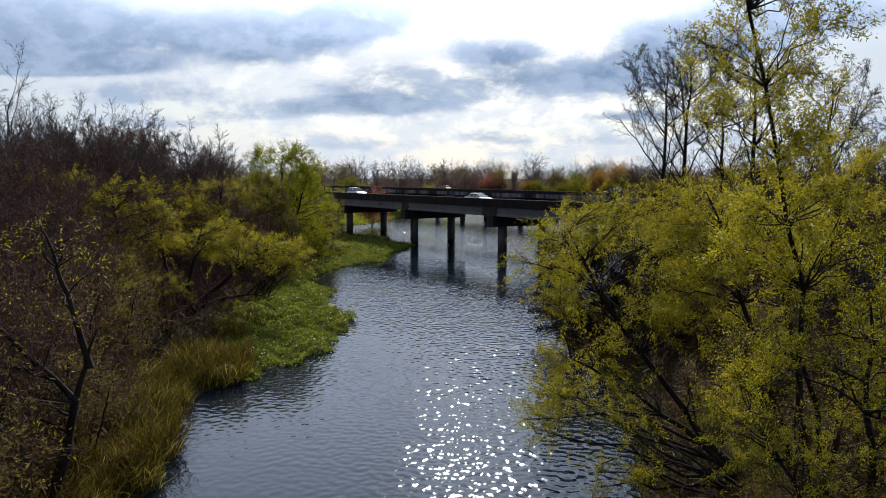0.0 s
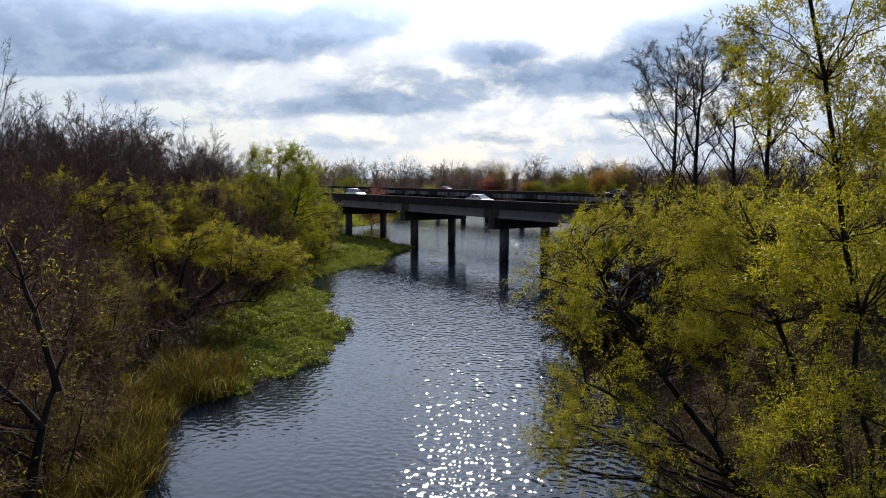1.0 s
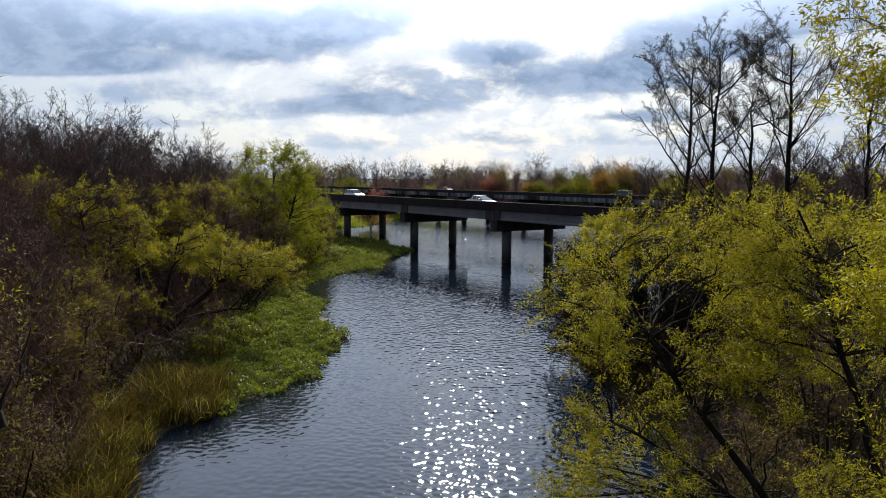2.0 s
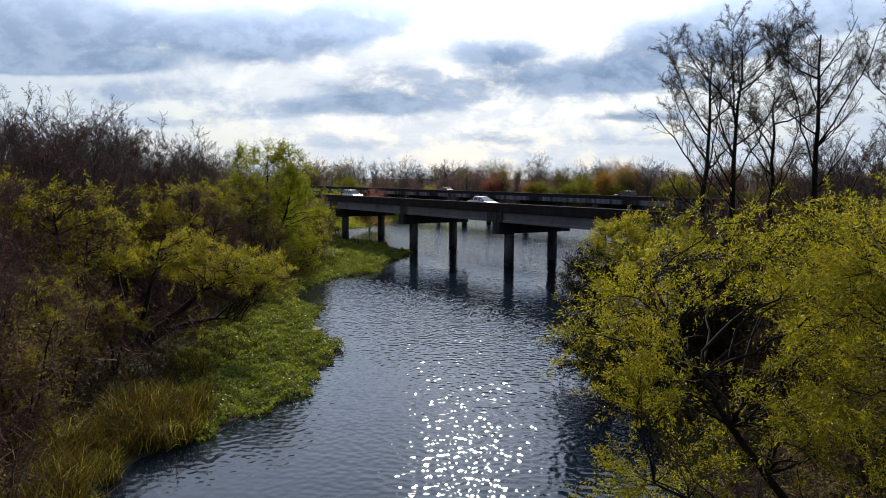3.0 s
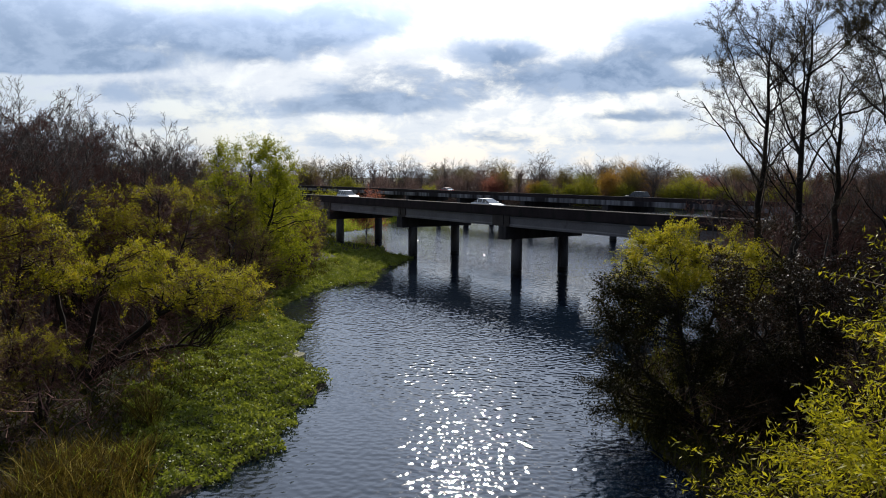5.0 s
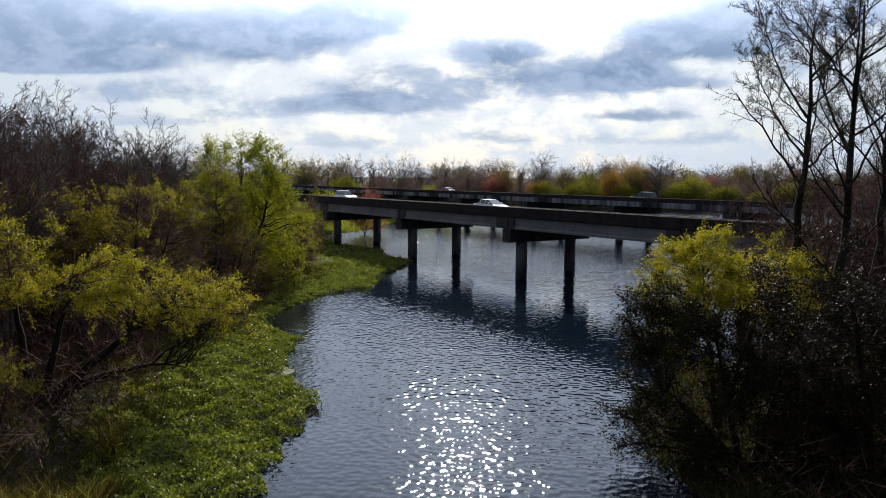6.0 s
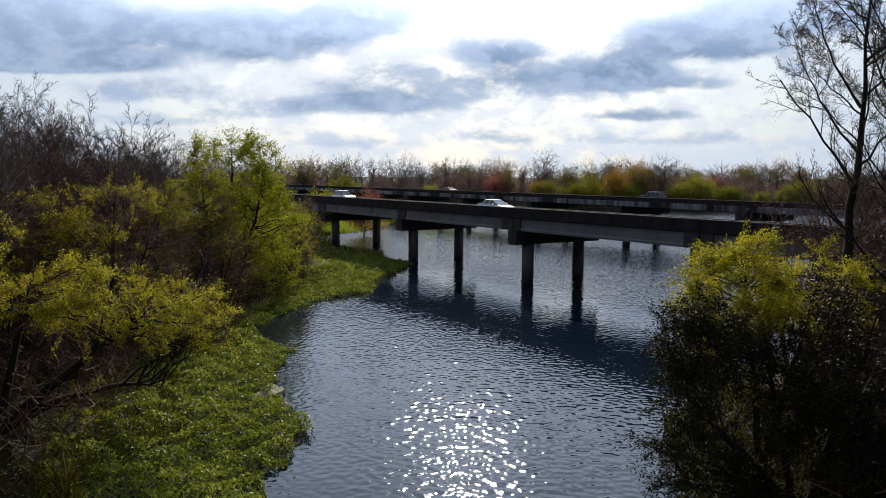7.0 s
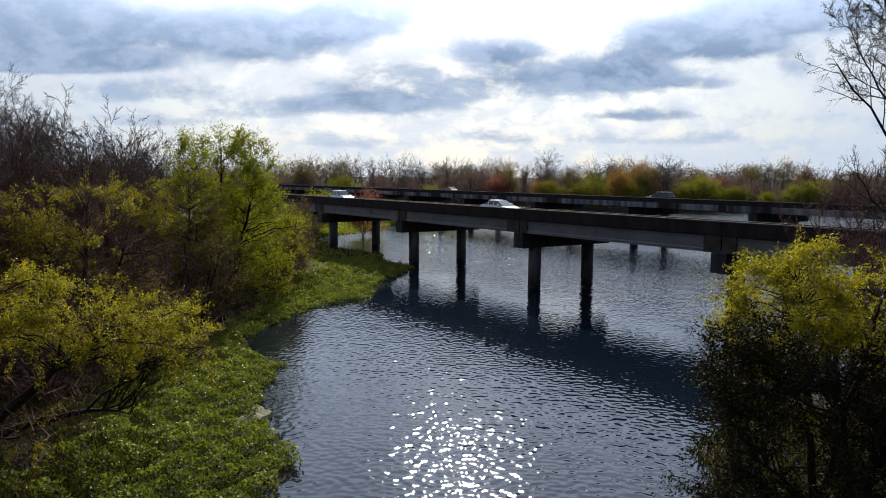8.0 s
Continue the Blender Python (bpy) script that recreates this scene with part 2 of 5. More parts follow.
GROUND = material("marsh_soil", (0.014, 0.011, 0.007), (0.04, 0.030, 0.018), 0.35, 0.95, 0.5, 5, spots=((0.03, 0.04, 0.012), 0.12, 0.50), dist=0.1)
WATER = water_material()
BARK = material("dark_bark", (0.012, 0.009, 0.007), (0.042, 0.032, 0.025), 3, 0.95, 0.6, 25, stretch=(1, 1, 0.25))
GREY_BARK = material("grey_bark", (0.05, 0.043, 0.038), (0.14, 0.12, 0.105), 3, 0.95, 0.6, 25, stretch=(1, 1, 0.25))
RED_TWIG = material("red_brown_twigs", (0.085, 0.042, 0.034), (0.20, 0.105, 0.082), 0.5, 0.9, 0, 8)
CYPRESS_TWIG = material("dark_cypress_twigs", (0.03, 0.024, 0.02), (0.085, 0.068, 0.056), 0.5, 0.9, 0, 8)
MAROON_TWIG = material("maroon_twigs", (0.08, 0.040, 0.030), (0.20, 0.105, 0.078), 0.4, 0.9, 0, 8)
GREY_TWIG = material("grey_brown_twigs", (0.06, 0.047, 0.042), (0.15, 0.12, 0.105), 0.5, 0.9, 0, 8)
BROWN_TWIG = material("brown_willow_twigs", (0.045, 0.024, 0.014), (0.12, 0.066, 0.036), 1.5, 0.8, 0, 12)
WILLOW = leaf_material("young_willow_leaves", [(0.06, 0.052, 0.005), (0.168, 0.155, 0.010), (0.365, 0.325, 0.022), (0.38, 0.26, 0.03)], 0.42, 0.5, 0.12)
FRESH = leaf_material("fresh_green_leaves", [(0.07, 0.08, 0.006), (0.18, 0.19, 0.013), (0.31, 0.31, 0.024)], 0.5)
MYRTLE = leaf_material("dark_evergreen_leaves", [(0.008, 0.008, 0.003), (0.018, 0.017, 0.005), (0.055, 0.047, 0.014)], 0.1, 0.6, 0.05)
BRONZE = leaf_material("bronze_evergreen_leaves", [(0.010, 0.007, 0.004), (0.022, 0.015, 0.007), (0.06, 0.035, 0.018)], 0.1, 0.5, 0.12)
FARGREEN = leaf_material("pale_spring_leaves", [(0.12, 0.12, 0.015), (0.22, 0.215, 0.02), (0.30, 0.28, 0.035)], 0.4)
RUST = leaf_material("rust_buds", [(0.20, 0.10, 0.025), (0.32, 0.17, 0.03), (0.38, 0.24, 0.05)], 0.4)
REDBUD = leaf_material("red_maple_buds", [(0.19, 0.065, 0.06), (0.32, 0.12, 0.11)], 0.4)
BUD = leaf_material("brown_buds", [(0.09, 0.065, 0.028), (0.15, 0.115, 0.04), (0.17, 0.15, 0.045)], 0.4)
CONE = leaf_material("brown_cypress_buds", [(0.04, 0.03, 0.015), (0.07, 0.052, 0.022), (0.09, 0.08, 0.03)], 0.3)
HYACINTH = leaf_material("floating_plant_leaves", [(0.05, 0.062, 0.010), (0.14, 0.165, 0.022), (0.30, 0.31, 0.065)], 0.35, 0.5, 0.22)
FAR_TWIG = leaf_material("hazy_brown_twigs", [(0.075, 0.05, 0.044), (0.14, 0.098, 0.086), (0.20, 0.155, 0.14)], 0.35, through_tint=(1.2, 1.1, 1.05))
REED = leaf_material("marsh_reed_blades", [(0.014, 0.011, 0.004), (0.05, 0.033, 0.009), (0.085, 0.062, 0.014), (0.34, 0.27, 0.12)], 0.4)
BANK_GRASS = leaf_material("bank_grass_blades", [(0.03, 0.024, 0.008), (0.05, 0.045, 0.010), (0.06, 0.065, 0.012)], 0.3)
GRASS = leaf_material("marsh_grass_blades", [(0.11, 0.14, 0.02), (0.20, 0.235, 0.03), (0.29, 0.28, 0.055)], 0.4)


# ---------------------------------------------------------------- mesh tools
class Geo:
    """Gathers vertices and faces for one mesh."""

    def __init__(self):
        self.v, self.f, self.n = [], [], 0

    def add(self, verts, *faces):
        self.v.append(np.asarray(verts, float).reshape(-1, 3))
        for f in faces:
            self.f.append(np.asarray(f, int) + self.n)
        self.n += len(self.v[-1])

    def mesh(self, name, mat, smooth=False):
        v = np.concatenate(self.v)
        me = bpy.data.meshes.new(name)
        me.vertices.add(len(v))
        me.vertices.foreach_set("co", v.astype(np.float32).ravel())
        loops = np.concatenate([f.ravel() for f in self.f])
        sizes = np.concatenate([np.full(len(f), f.shape[1]) for f in self.f])
        me.loops.add(len(loops))
        me.loops.foreach_set("vertex_index", loops.astype(np.int32))
        me.polygons.add(len(sizes))
        me.polygons.foreach_set("loop_start", np.concatenate(([0], np.cumsum(sizes)[:-1])).astype(np.int32))
        if smooth:
            me.polygons.foreach_set("use_smooth", np.ones(len(sizes), bool))
        me.update(calc_edges=True)
        me.materials.append(mat)
        return me


def unit(a):
    return a / np.maximum(np.linalg.norm(a, axis=-1, keepdims=True), 1e-9)


def tube(geo, pts, radii, sides):
    pts, radii = np.asarray(pts, float), np.asarray(radii, float)
    t = unit(np.gradient(pts, axis=0))
    ref = np.array((0.0, 0.0, 1.0)) if abs(t[0, 2]) < 0.8 else np.array((1.0, 0.0, 0.0))
    a = unit(np.cross(t, ref))
    b = np.cross(t, a)
    ang = np.arange(sides) * 2 * math.pi / sides
    ring = pts[:, None] + radii[:, None, None] * (np.cos(ang)[None, :, None] * a[:, None] + np.sin(ang)[None, :, None] * b[:, None])
    n = len(pts)
    i, j = np.meshgrid(np.arange(n - 1), np.arange(sides), indexing="ij")
    k = (j + 1) % sides
    geo.add(ring.reshape(-1, 3), np.stack((i * sides + j, i * sides + k, (i + 1) * sides + k, (i + 1) * sides + j), -1).reshape(-1, 4))


def slivers(geo, start, way, width, rng):
    """Thin tapering twigs, a triangle each."""
    side = unit(np.cross(way, rng.normal(size=way.shape))) * (np.asarray(width).reshape(-1, 1) / 2)
    v = np.stack((start - side, start + side, start + way), 1).reshape(-1, 3)
    geo.add(v, np.arange(len(v)).reshape(-1, 3))


def leaves(geo, at, way, width, rng, whole=True):
    """Pointed leaves: four corners each, or three where they stay small in view."""
    side = unit(np.cross(way, rng.normal(size=way.shape))) * (np.asarray(width).reshape(-1, 1) / 2)
    if whole:
        v = np.stack((at, at + way * 0.45 + side, at + way, at + way * 0.45 - side), 1).reshape(-1, 3)
        geo.add(v, np.arange(len(v)).reshape(-1, 4))
    else:
        v = np.stack((at - side, at + side, at + way), 1).reshape(-1, 3)
        geo.add(v, np.arange(len(v)).reshape(-1, 3))


def part(name, bm, mat, parent, label=""):
    """Links a bmesh (or a ready mesh) as one mesh object under a thing or a part."""
    if isinstance(bm, bpy.types.Mesh):
        me = bm
    else:
        me = bpy.data.meshes.new(name)
        bm.to_mesh(me)
        bm.free()
        me.materials.append(mat)
    ob = new(name, me)
    ob.parent = parent
    return tagged(ob, label)


def box(bm, lo, hi, bevel=0.0):
    g = bmesh.ops.create_cube(bm, size=1.0)["verts"]
    for v in g:
        v.co = Vector([lo[i] + (v.co[i] + 0.5) * (hi[i] - lo[i]) for i in range(3)])
    if bevel:
        bmesh.ops.bevel(bm, geom=list({e for v in g for e in v.link_edges}), offset=bevel, segments=2, affect="EDGES", profile=0.6)
    return bm


# ---------------------------------------------------------------- ground and water
LEFT = [(-300, -40), (-60, -17), (0, -11.5), (24.3, -9.9), (31, -12), (33.5, -12.2), (36.3, -10.1), (38.9, -9), (42, -7.4), (46.7, -7.7), (51.4, -6.5),
        (56, -9.3), (61, -10.4), (65.5, -10.6), (68.5, -13.5), (74, -14.5), (83, -12.3), (87, -8.4), (95, -8.1), (105, -5.6), (109.5, -5.3), (113, -9),
        (123, -9.5), (131, -17), (143, -26), (152, -22), (158, -18), (168, -15.5), (180, -13.5), (194, -11), (212, 2), (235, 16), (255, 40), (265, 3000)]
RIGHT = [(-300, 40), (-60, 12), (10, 6), (20, 6), (31, 8.5), (40, 8.5), (46, 7.6), (53, 9), (59, 14), (63, 21), (70, 43), (80, 85), (100, 320), (140, 3000)]



def bank(table, y):
    return np.interp(y, [p[0] for p in table], [p[1] for p in table])


def shore(x, y):
    """Metres inland of the water's edge (below nought: in the water)."""
    x, y = np.asarray(x, float), np.asarray(y, float)
    return np.maximum(bank(LEFT, y) - x, x - bank(RIGHT, y))


def ground_height(x, y):
    d = shore(x, y)
    low = np.clip(d * 0.35, -1.2, 0.10) + np.clip((d - 4) * 0.05, 0, 0.7)
    return low + 0.07 * np.sin(x * 0.9 + y * 0.4) * np.sin(y * 0.7) * (d > 1)


def build_ground():
    def axis(lo, hi, step, far):
        core = np.arange(lo, hi + step, step)
        grow = np.geomspace(step * 2, far, 26)
        return np.concatenate((lo - grow[::-1], core, hi + grow))
    xs, ys = axis(-46, 70, 0.8, 2500), axis(-6, 262, 1.0, 3000)
    X, Y = np.meshgrid(xs, ys)
    Z = ground_height(X, Y)
    g = Geo()
    nx, ny = len(xs), len(ys)
    i, j = np.meshgrid(np.arange(ny - 1), np.arange(nx - 1), indexing="ij")
    g.add(np.stack((X, Y, Z), -1), np.stack((i * nx + j, i * nx + j + 1, (i + 1) * nx + j + 1, (i + 1) * nx + j), -1).reshape(-1, 4))
    tagged(new("ground", g.mesh("ground", GROUND, True)), "brown and green marshy ground of the river banks", "ground", kind="structure")
    g = Geo()
    g.add([(-200, -300, 0), (400, -300, 0), (400, 300, 0), (-200, 300, 0)], [(0, 1, 2, 3)])
    tagged(new("water", g.mesh("water", WATER)), "calm rippled river water reflecting sky and banks", "river", kind="structure")


build_ground()


# ---------------------------------------------------------------- bridges
def extrude(bm, outline, frm, to):
    """A prism of an outline of (across, up) between two places along."""
    a = [bm.verts.new((frm, p, z)) for p, z in outline]
    b = [bm.verts.new((to, p, z)) for p, z in outline]
    n = len(outline)
    bm.faces.new(a[::-1])
    bm.faces.new(b)
    for i in range(n):
        bm.faces.new((a[i], a[(i + 1) % n], b[(i + 1) % n], b[i]))
    bmesh.ops.recalc_face_normals(bm, faces=bm.faces)
    return bm


def bridge(label, origin, turn, bents, skew, span, width, cols, cap_ends, side, soffit=5.48, capbot=4.02):
    """Local x runs along the deck, y across it away from the camera, z up; bents: numbers of the first and last."""
    root = new("road_bridge")
    rng = random.Random(17)
    root.matrix_world = pose(*origin, 0, 0, turn)
    tagged(root, label, "bridge", "twin road bridges")
    top, slab = 7.7, 6.85
    shallow = soffit > 6.0
    rail = [(0, slab - 0.1), (0, top - 0.03), (0.03, top), (0.22, top), (0.25, top - 0.03), (0.30, slab + 0.28), (0.42, slab + 0.02), (0.42, slab - 0.1)]
    girder = [(0, soffit), (0.56, soffit), (0.56, soffit + 0.2), (0.38, soffit + 0.34), (0.38, slab - 0.42), (0.5, slab - 0.32), (0.5, slab - 0.2),
              (0.06, slab - 0.2), (0.06, slab - 0.32), (0.09, slab - 0.42), (0.09, soffit + 0.3), (0, soffit + 0.2)]
    if shallow:
        girder = [(0, soffit), (0.6, soffit), (0.6, slab - 0.2), (0, slab - 0.2)]
    for k in range(bents[0], bents[1]):
        a, b = k * span + 0.02, (k + 1) * span - 0.02
        part("deck_slab", extrude(bmesh.new(), [(0.15, slab - 0.2), (width - 0.15, slab - 0.2), (width - 0.15, slab), (0.15, slab)], a, b), ASPHALT, root)
        part("parapet", extrude(bmesh.new(), rail, a, b), DARK_CONCRETE, root, "blackened concrete parapet")
        part("kerb", extrude(bmesh.new(), [(width, slab - 0.1), (width, slab + 0.26), (width - 0.4, slab + 0.26), (width - 0.45, slab + 0.004), (width - 0.45, slab - 0.1)], a, b), DARK_CONCRETE, root, "blackened concrete kerb")
        for y0 in (-0.02,):
            part("coping", extrude(bmesh.new(), [(y0, top + 0.003), (y0 + 0.29, top + 0.003), (y0 + 0.29, top + 0.05), (y0 + 0.27, top + 0.07), (y0 + 0.02, top + 0.07), (y0, top + 0.05)], a, b), COPING, root, "brown stained coping")
        if shallow:
            part("fascia", extrude(bmesh.new(), [(-0.04, soffit + 0.05), (-0.003, soffit + 0.05), (-0.003, slab + 0.22), (-0.04, slab + 0.2)], a, b), side, root, "streaked pale fascia")
        for i in range(5):
            off = 0.12 + i * (width - 0.8) / 4
            s = (off - 2.1) * skew
            part("girder", extrude(bmesh.new(), [(p + off, z) for p, z in girder], a + s + 0.1, b + s - 0.1), side, root)
    for k in range(bents[0], bents[1] + 1):
        x = k * span
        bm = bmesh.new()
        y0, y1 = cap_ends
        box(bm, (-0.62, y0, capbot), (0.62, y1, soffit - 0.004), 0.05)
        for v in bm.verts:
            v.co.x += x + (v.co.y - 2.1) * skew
        part("bent_cap", bm, CAP, root, "concrete bent cap coloured dark for its shade")
        # end diaphragm between the girders above the cap
        bm = bmesh.new()
        box(bm, (-0.09, 0.5, soffit + 0.004), (0.09, width - 0.5, slab - 0.205))
        for v in bm.verts:
            v.co.x += x + (v.co.y - 2.1) * skew
        part("diaphragm", bm, DARK_CONCRETE, root)
        # stained blocks where the spans meet
        for sgn in () if shallow else (-1, 1):
            bm = bmesh.new()
            long = 0.5 + 1.9 * rng.random()
            box(bm, (x + (0.06 if sgn > 0 else -long), 0.07, soffit + 0.01), (x + (long if sgn > 0 else -0.06), 0.5, slab - 0.11), 0.03)
            part("end_block", bm, STAINED, root, "brown stained end block")
        for y in cols:
            for lo, hi, r, mat, lab in ((-2.0, 0.42, 0.62, WET_CONCRETE, "wet dark foot of the column"), (0.42, capbot + 0.1, 0.615, CONCRETE, "")):
                bm = bmesh.new()
                bmesh.ops.create_cone(bm, cap_ends=True, segments=20, radius1=r, radius2=r, depth=hi - lo)
                bmesh.ops.translate(bm, verts=bm.verts, vec=(x + (y - 2.1) * skew, y, (lo + hi) / 2))
                for f in bm.faces:
                    f.smooth = len(f.verts) == 4
                part("column", bm, mat, root, lab)
    return root


NEAR_TURN, FAR_TURN = -54.0, -55.0
bridge("long grey concrete road bridge with blackened parapets over the river", (-6.66, 110.4, 0), NEAR_TURN, (-4, 4), 0.07, 21.3, 11.6, (2.1, 8.96), (0.0, 11.3), GIRDER)
bridge("second grey concrete road bridge behind the first, with blackened parapets", (14.55, 153.3, 0), FAR_TURN, (-6, 5), 0.07, 21.3, 11.6, (2.1, 8.96), (0.0, 11.3), STREAKED, 6.22, 4.85)



# ---------------------------------------------------------------- cars
def paint(name, colour, rough=0.25, metallic=0.0):
    return material(name, tuple(c * 0.92 for c in colour), colour, 3, rough, 0, 40, metallic, spec=0.5)


WHITE_PAINT, RED_PAINT, DARK_PAINT = paint("white_car_paint", (0.78, 0.79, 0.80)), paint("red_car_paint", (0.35, 0.03, 0.025)), paint("dark_car_paint", (0.05, 0.052, 0.06))
GLASS = material("tinted_car_glass", (0.012, 0.014, 0.016), (0.02, 0.022, 0.025), 2, 0.05, 0, 20, spec=0.6)
RUBBER = material("black_rubber", (0.015, 0.015, 0.015), (0.03, 0.03, 0.03), 8, 0.8, 0.2, 60)
ALLOY = material("grey_alloy", (0.4, 0.4, 0.41), (0.55, 0.55, 0.56), 4, 0.35, 0, 30, 0.8)
LAMP_GLASS = material("lamp_glass", (0.5, 0.52, 0.55), (0.7, 0.72, 0.75), 4, 0.1, 0, 30, spec=0.6)
TAIL = material("red_lamp_glass", (0.25, 0.01, 0.01), (0.4, 0.02, 0.02), 4, 0.15, 0, 30)


def car(name, label, bodymat, length, height, lower, cabin, place):
    """lower: belt line as (along, up); cabin: roof line from the rear glass foot to the windscreen foot, both in metres, front at +x."""
    root = new(name)
    tagged(root, label, "car", "cars on the bridges")
    half = 0.91

    def shell(outline, w0, w1, tuck):
        bm = bmesh.new()
        rings = []
        zlo, zhi = min(z for _, z in outline), max(z for _, z in outline)
        for sgn in (-1, 1):
            rings.append([bm.verts.new((x, sgn * (w0 + (w1 - w0) * (z - zlo) / (zhi - zlo + 1e-6)), z)) for x, z in outline])
        n = len(outline)
        bm.faces.new(rings[0])
        bm.faces.new(rings[1][::-1])
        for i in range(n):
            bm.faces.new((rings[0][i], rings[1][i], rings[1][(i + 1) % n], rings[0][(i + 1) % n]))
        bmesh.ops.recalc_face_normals(bm, faces=bm.faces)
        bmesh.ops.bevel(bm, geom=list(bm.edges), offset=tuck, segments=2, affect="EDGES", profile=0.6)
        return bm

    l = length / 2
    part("body", shell([(-l, 0.35), (l - 0.05, 0.3), (l, 0.5)] + lower[::-1] + [(-l, 0.55)], half, half - 0.08, 0.05), bodymat, root)
    part("glasshouse", shell(cabin, half - 0.1, half - 0.28, 0.05), GLASS, root, "dark tinted windows")
    roof = [p for p in cabin if p[1] > height - 0.16]
    x0, x1 = min(p[0] for p in roof), max(p[0] for p in roof)
    bm = bmesh.new()
    box(bm, (x0 + 0.02, -half + 0.27, height - 0.07), (x1 - 0.02, half - 0.27, height + 0.012), 0.03)
    part("roof", bm, bodymat, root)
    # window pillars
    zb = cabin[0][1]
    for sgn in (-1, 1):
        for xb in (-0.25, -1.15 if length > 4.6 else -1.0):
            bm = bmesh.new()
            box(bm, (xb - 0.04, -0.02, zb), (xb + 0.05, 0.02, height - 0.04))
            for v in bm.verts:
                v.co.y += sgn * (half - 0.085 - 0.18 * (v.co.z - zb) / (height - zb))
            part("pillar", bm, bodymat, root)
        bm = bmesh.new()
        box(bm, (0.55, sgn * (half + 0.06) - 0.08, zb + 0.02), (0.72, sgn * (half + 0.06) + 0.08, zb + 0.16), 0.03)
        part("mirror", bm, bodymat, root)
        bm = bmesh.new()
        box(bm, (l - 0.28, sgn * (half - 0.28) - 0.17, 0.58), (l - 0.015, sgn * (half - 0.28) + 0.17, 0.72), 0.04)
        part("headlight", bm, LAMP_GLASS, root)
        bm = bmesh.new()
        box(bm, (-l - 0.012, sgn * (half - 0.26) - 0.15, 0.66), (-l + 0.16, sgn * (half - 0.26) + 0.15, 0.84), 0.04)
        part("tail_light", bm, TAIL, root)
        for xw in (l - 0.92, -l + 0.98):
            bm = bmesh.new()
            bmesh.ops.create_cone(bm, cap_ends=True, segments=24, radius1=0.33, radius2=0.33, depth=0.22, matrix=pose(xw, sgn * (half - 0.10), 0.33, 90))
            bmesh.ops.bevel(bm, geom=list(bm.edges), offset=0.03, segments=2, affect="EDGES", profile=0.5)
            wheel = part("wheel", bm, RUBBER, root)
            bm = bmesh.new()
            bmesh.ops.create_cone(bm, cap_ends=True, segments=20, radius1=0.21, radius2=0.19, depth=0.05, matrix=pose(xw, sgn * (half + 0.005), 0.33, 90))
            part("rim", bm, ALLOY, wheel)
    root.matrix_world = place
    return root


SEDAN = ([(-2.36, 0.90), (-1.7, 0.98), (0.85, 0.94), (1.6, 0.85), (2.25, 0.68)], [(-2.1, 0.93), (-1.25, 1.30), (-0.6, 1.43), (0.1, 1.42), (1.2, 0.92)])
SUV = ([(-2.26, 1.02), (-1.7, 1.06), (1.0, 1.02), (1.75, 0.96), (2.2, 0.8)], [(-2.2, 1.0), (-1.95, 1.60), (-1.5, 1.68), (0.1, 1.66), (0.95, 1.0)])


def on_deck(origin, turn, along, across, heading):
    return pose(*origin, 0, 0, turn) @ pose(along, across, 6.86, 0, 0, heading)


car("car", "white fastback saloon car driving over the bridge", WHITE_PAINT, 4.75, 1.44, *SEDAN, on_deck((-6.66, 110.4, 0), NEAR_TURN, 14.6, 3.4, 0))
car("car", "white sport utility car driving over the bridge", WHITE_PAINT, 4.55, 1.68, *SUV, on_deck((-6.66, 110.4, 0), NEAR_TURN, -21.0, 3.4, 0))
car("car", "red saloon car on the far bridge", RED_PAINT, 4.75, 1.44, *SEDAN, on_deck((14.55, 153.3, 0), FAR_TURN, -32.0, 4.0, 180))
car("car", "dark grey sport utility car on the far bridge", DARK_PAINT, 4.55, 1.68, *SUV, on_deck((14.55, 153.3, 0), FAR_TURN, 24.4, 4.0, 180))


# ---------------------------------------------------------------- trees
def bend(p0, p2, lift, n, rng, wob):
    """A curved branch from p0 to p2."""
    t = np.linspace(0, 1, n)[:, None]
    p1 = (p0 + p2) / 2 + lift
    p = (1 - t) ** 2 * p0 + 2 * t * (1 - t) * p1 + t ** 2 * p2
    p[1:-1] += rng.normal(size=(n - 2, 3)) * wob
    return p


GROUPS = {"willow_tree": "willows along the river", "cypress_tree": "cypresses on the bank", "bare_tree": "leafless trees on the banks", "shrub": "shrubs on the banks", "far_tree": "trees of the far woods",
          "green_tree": "green trees by the bridge"}


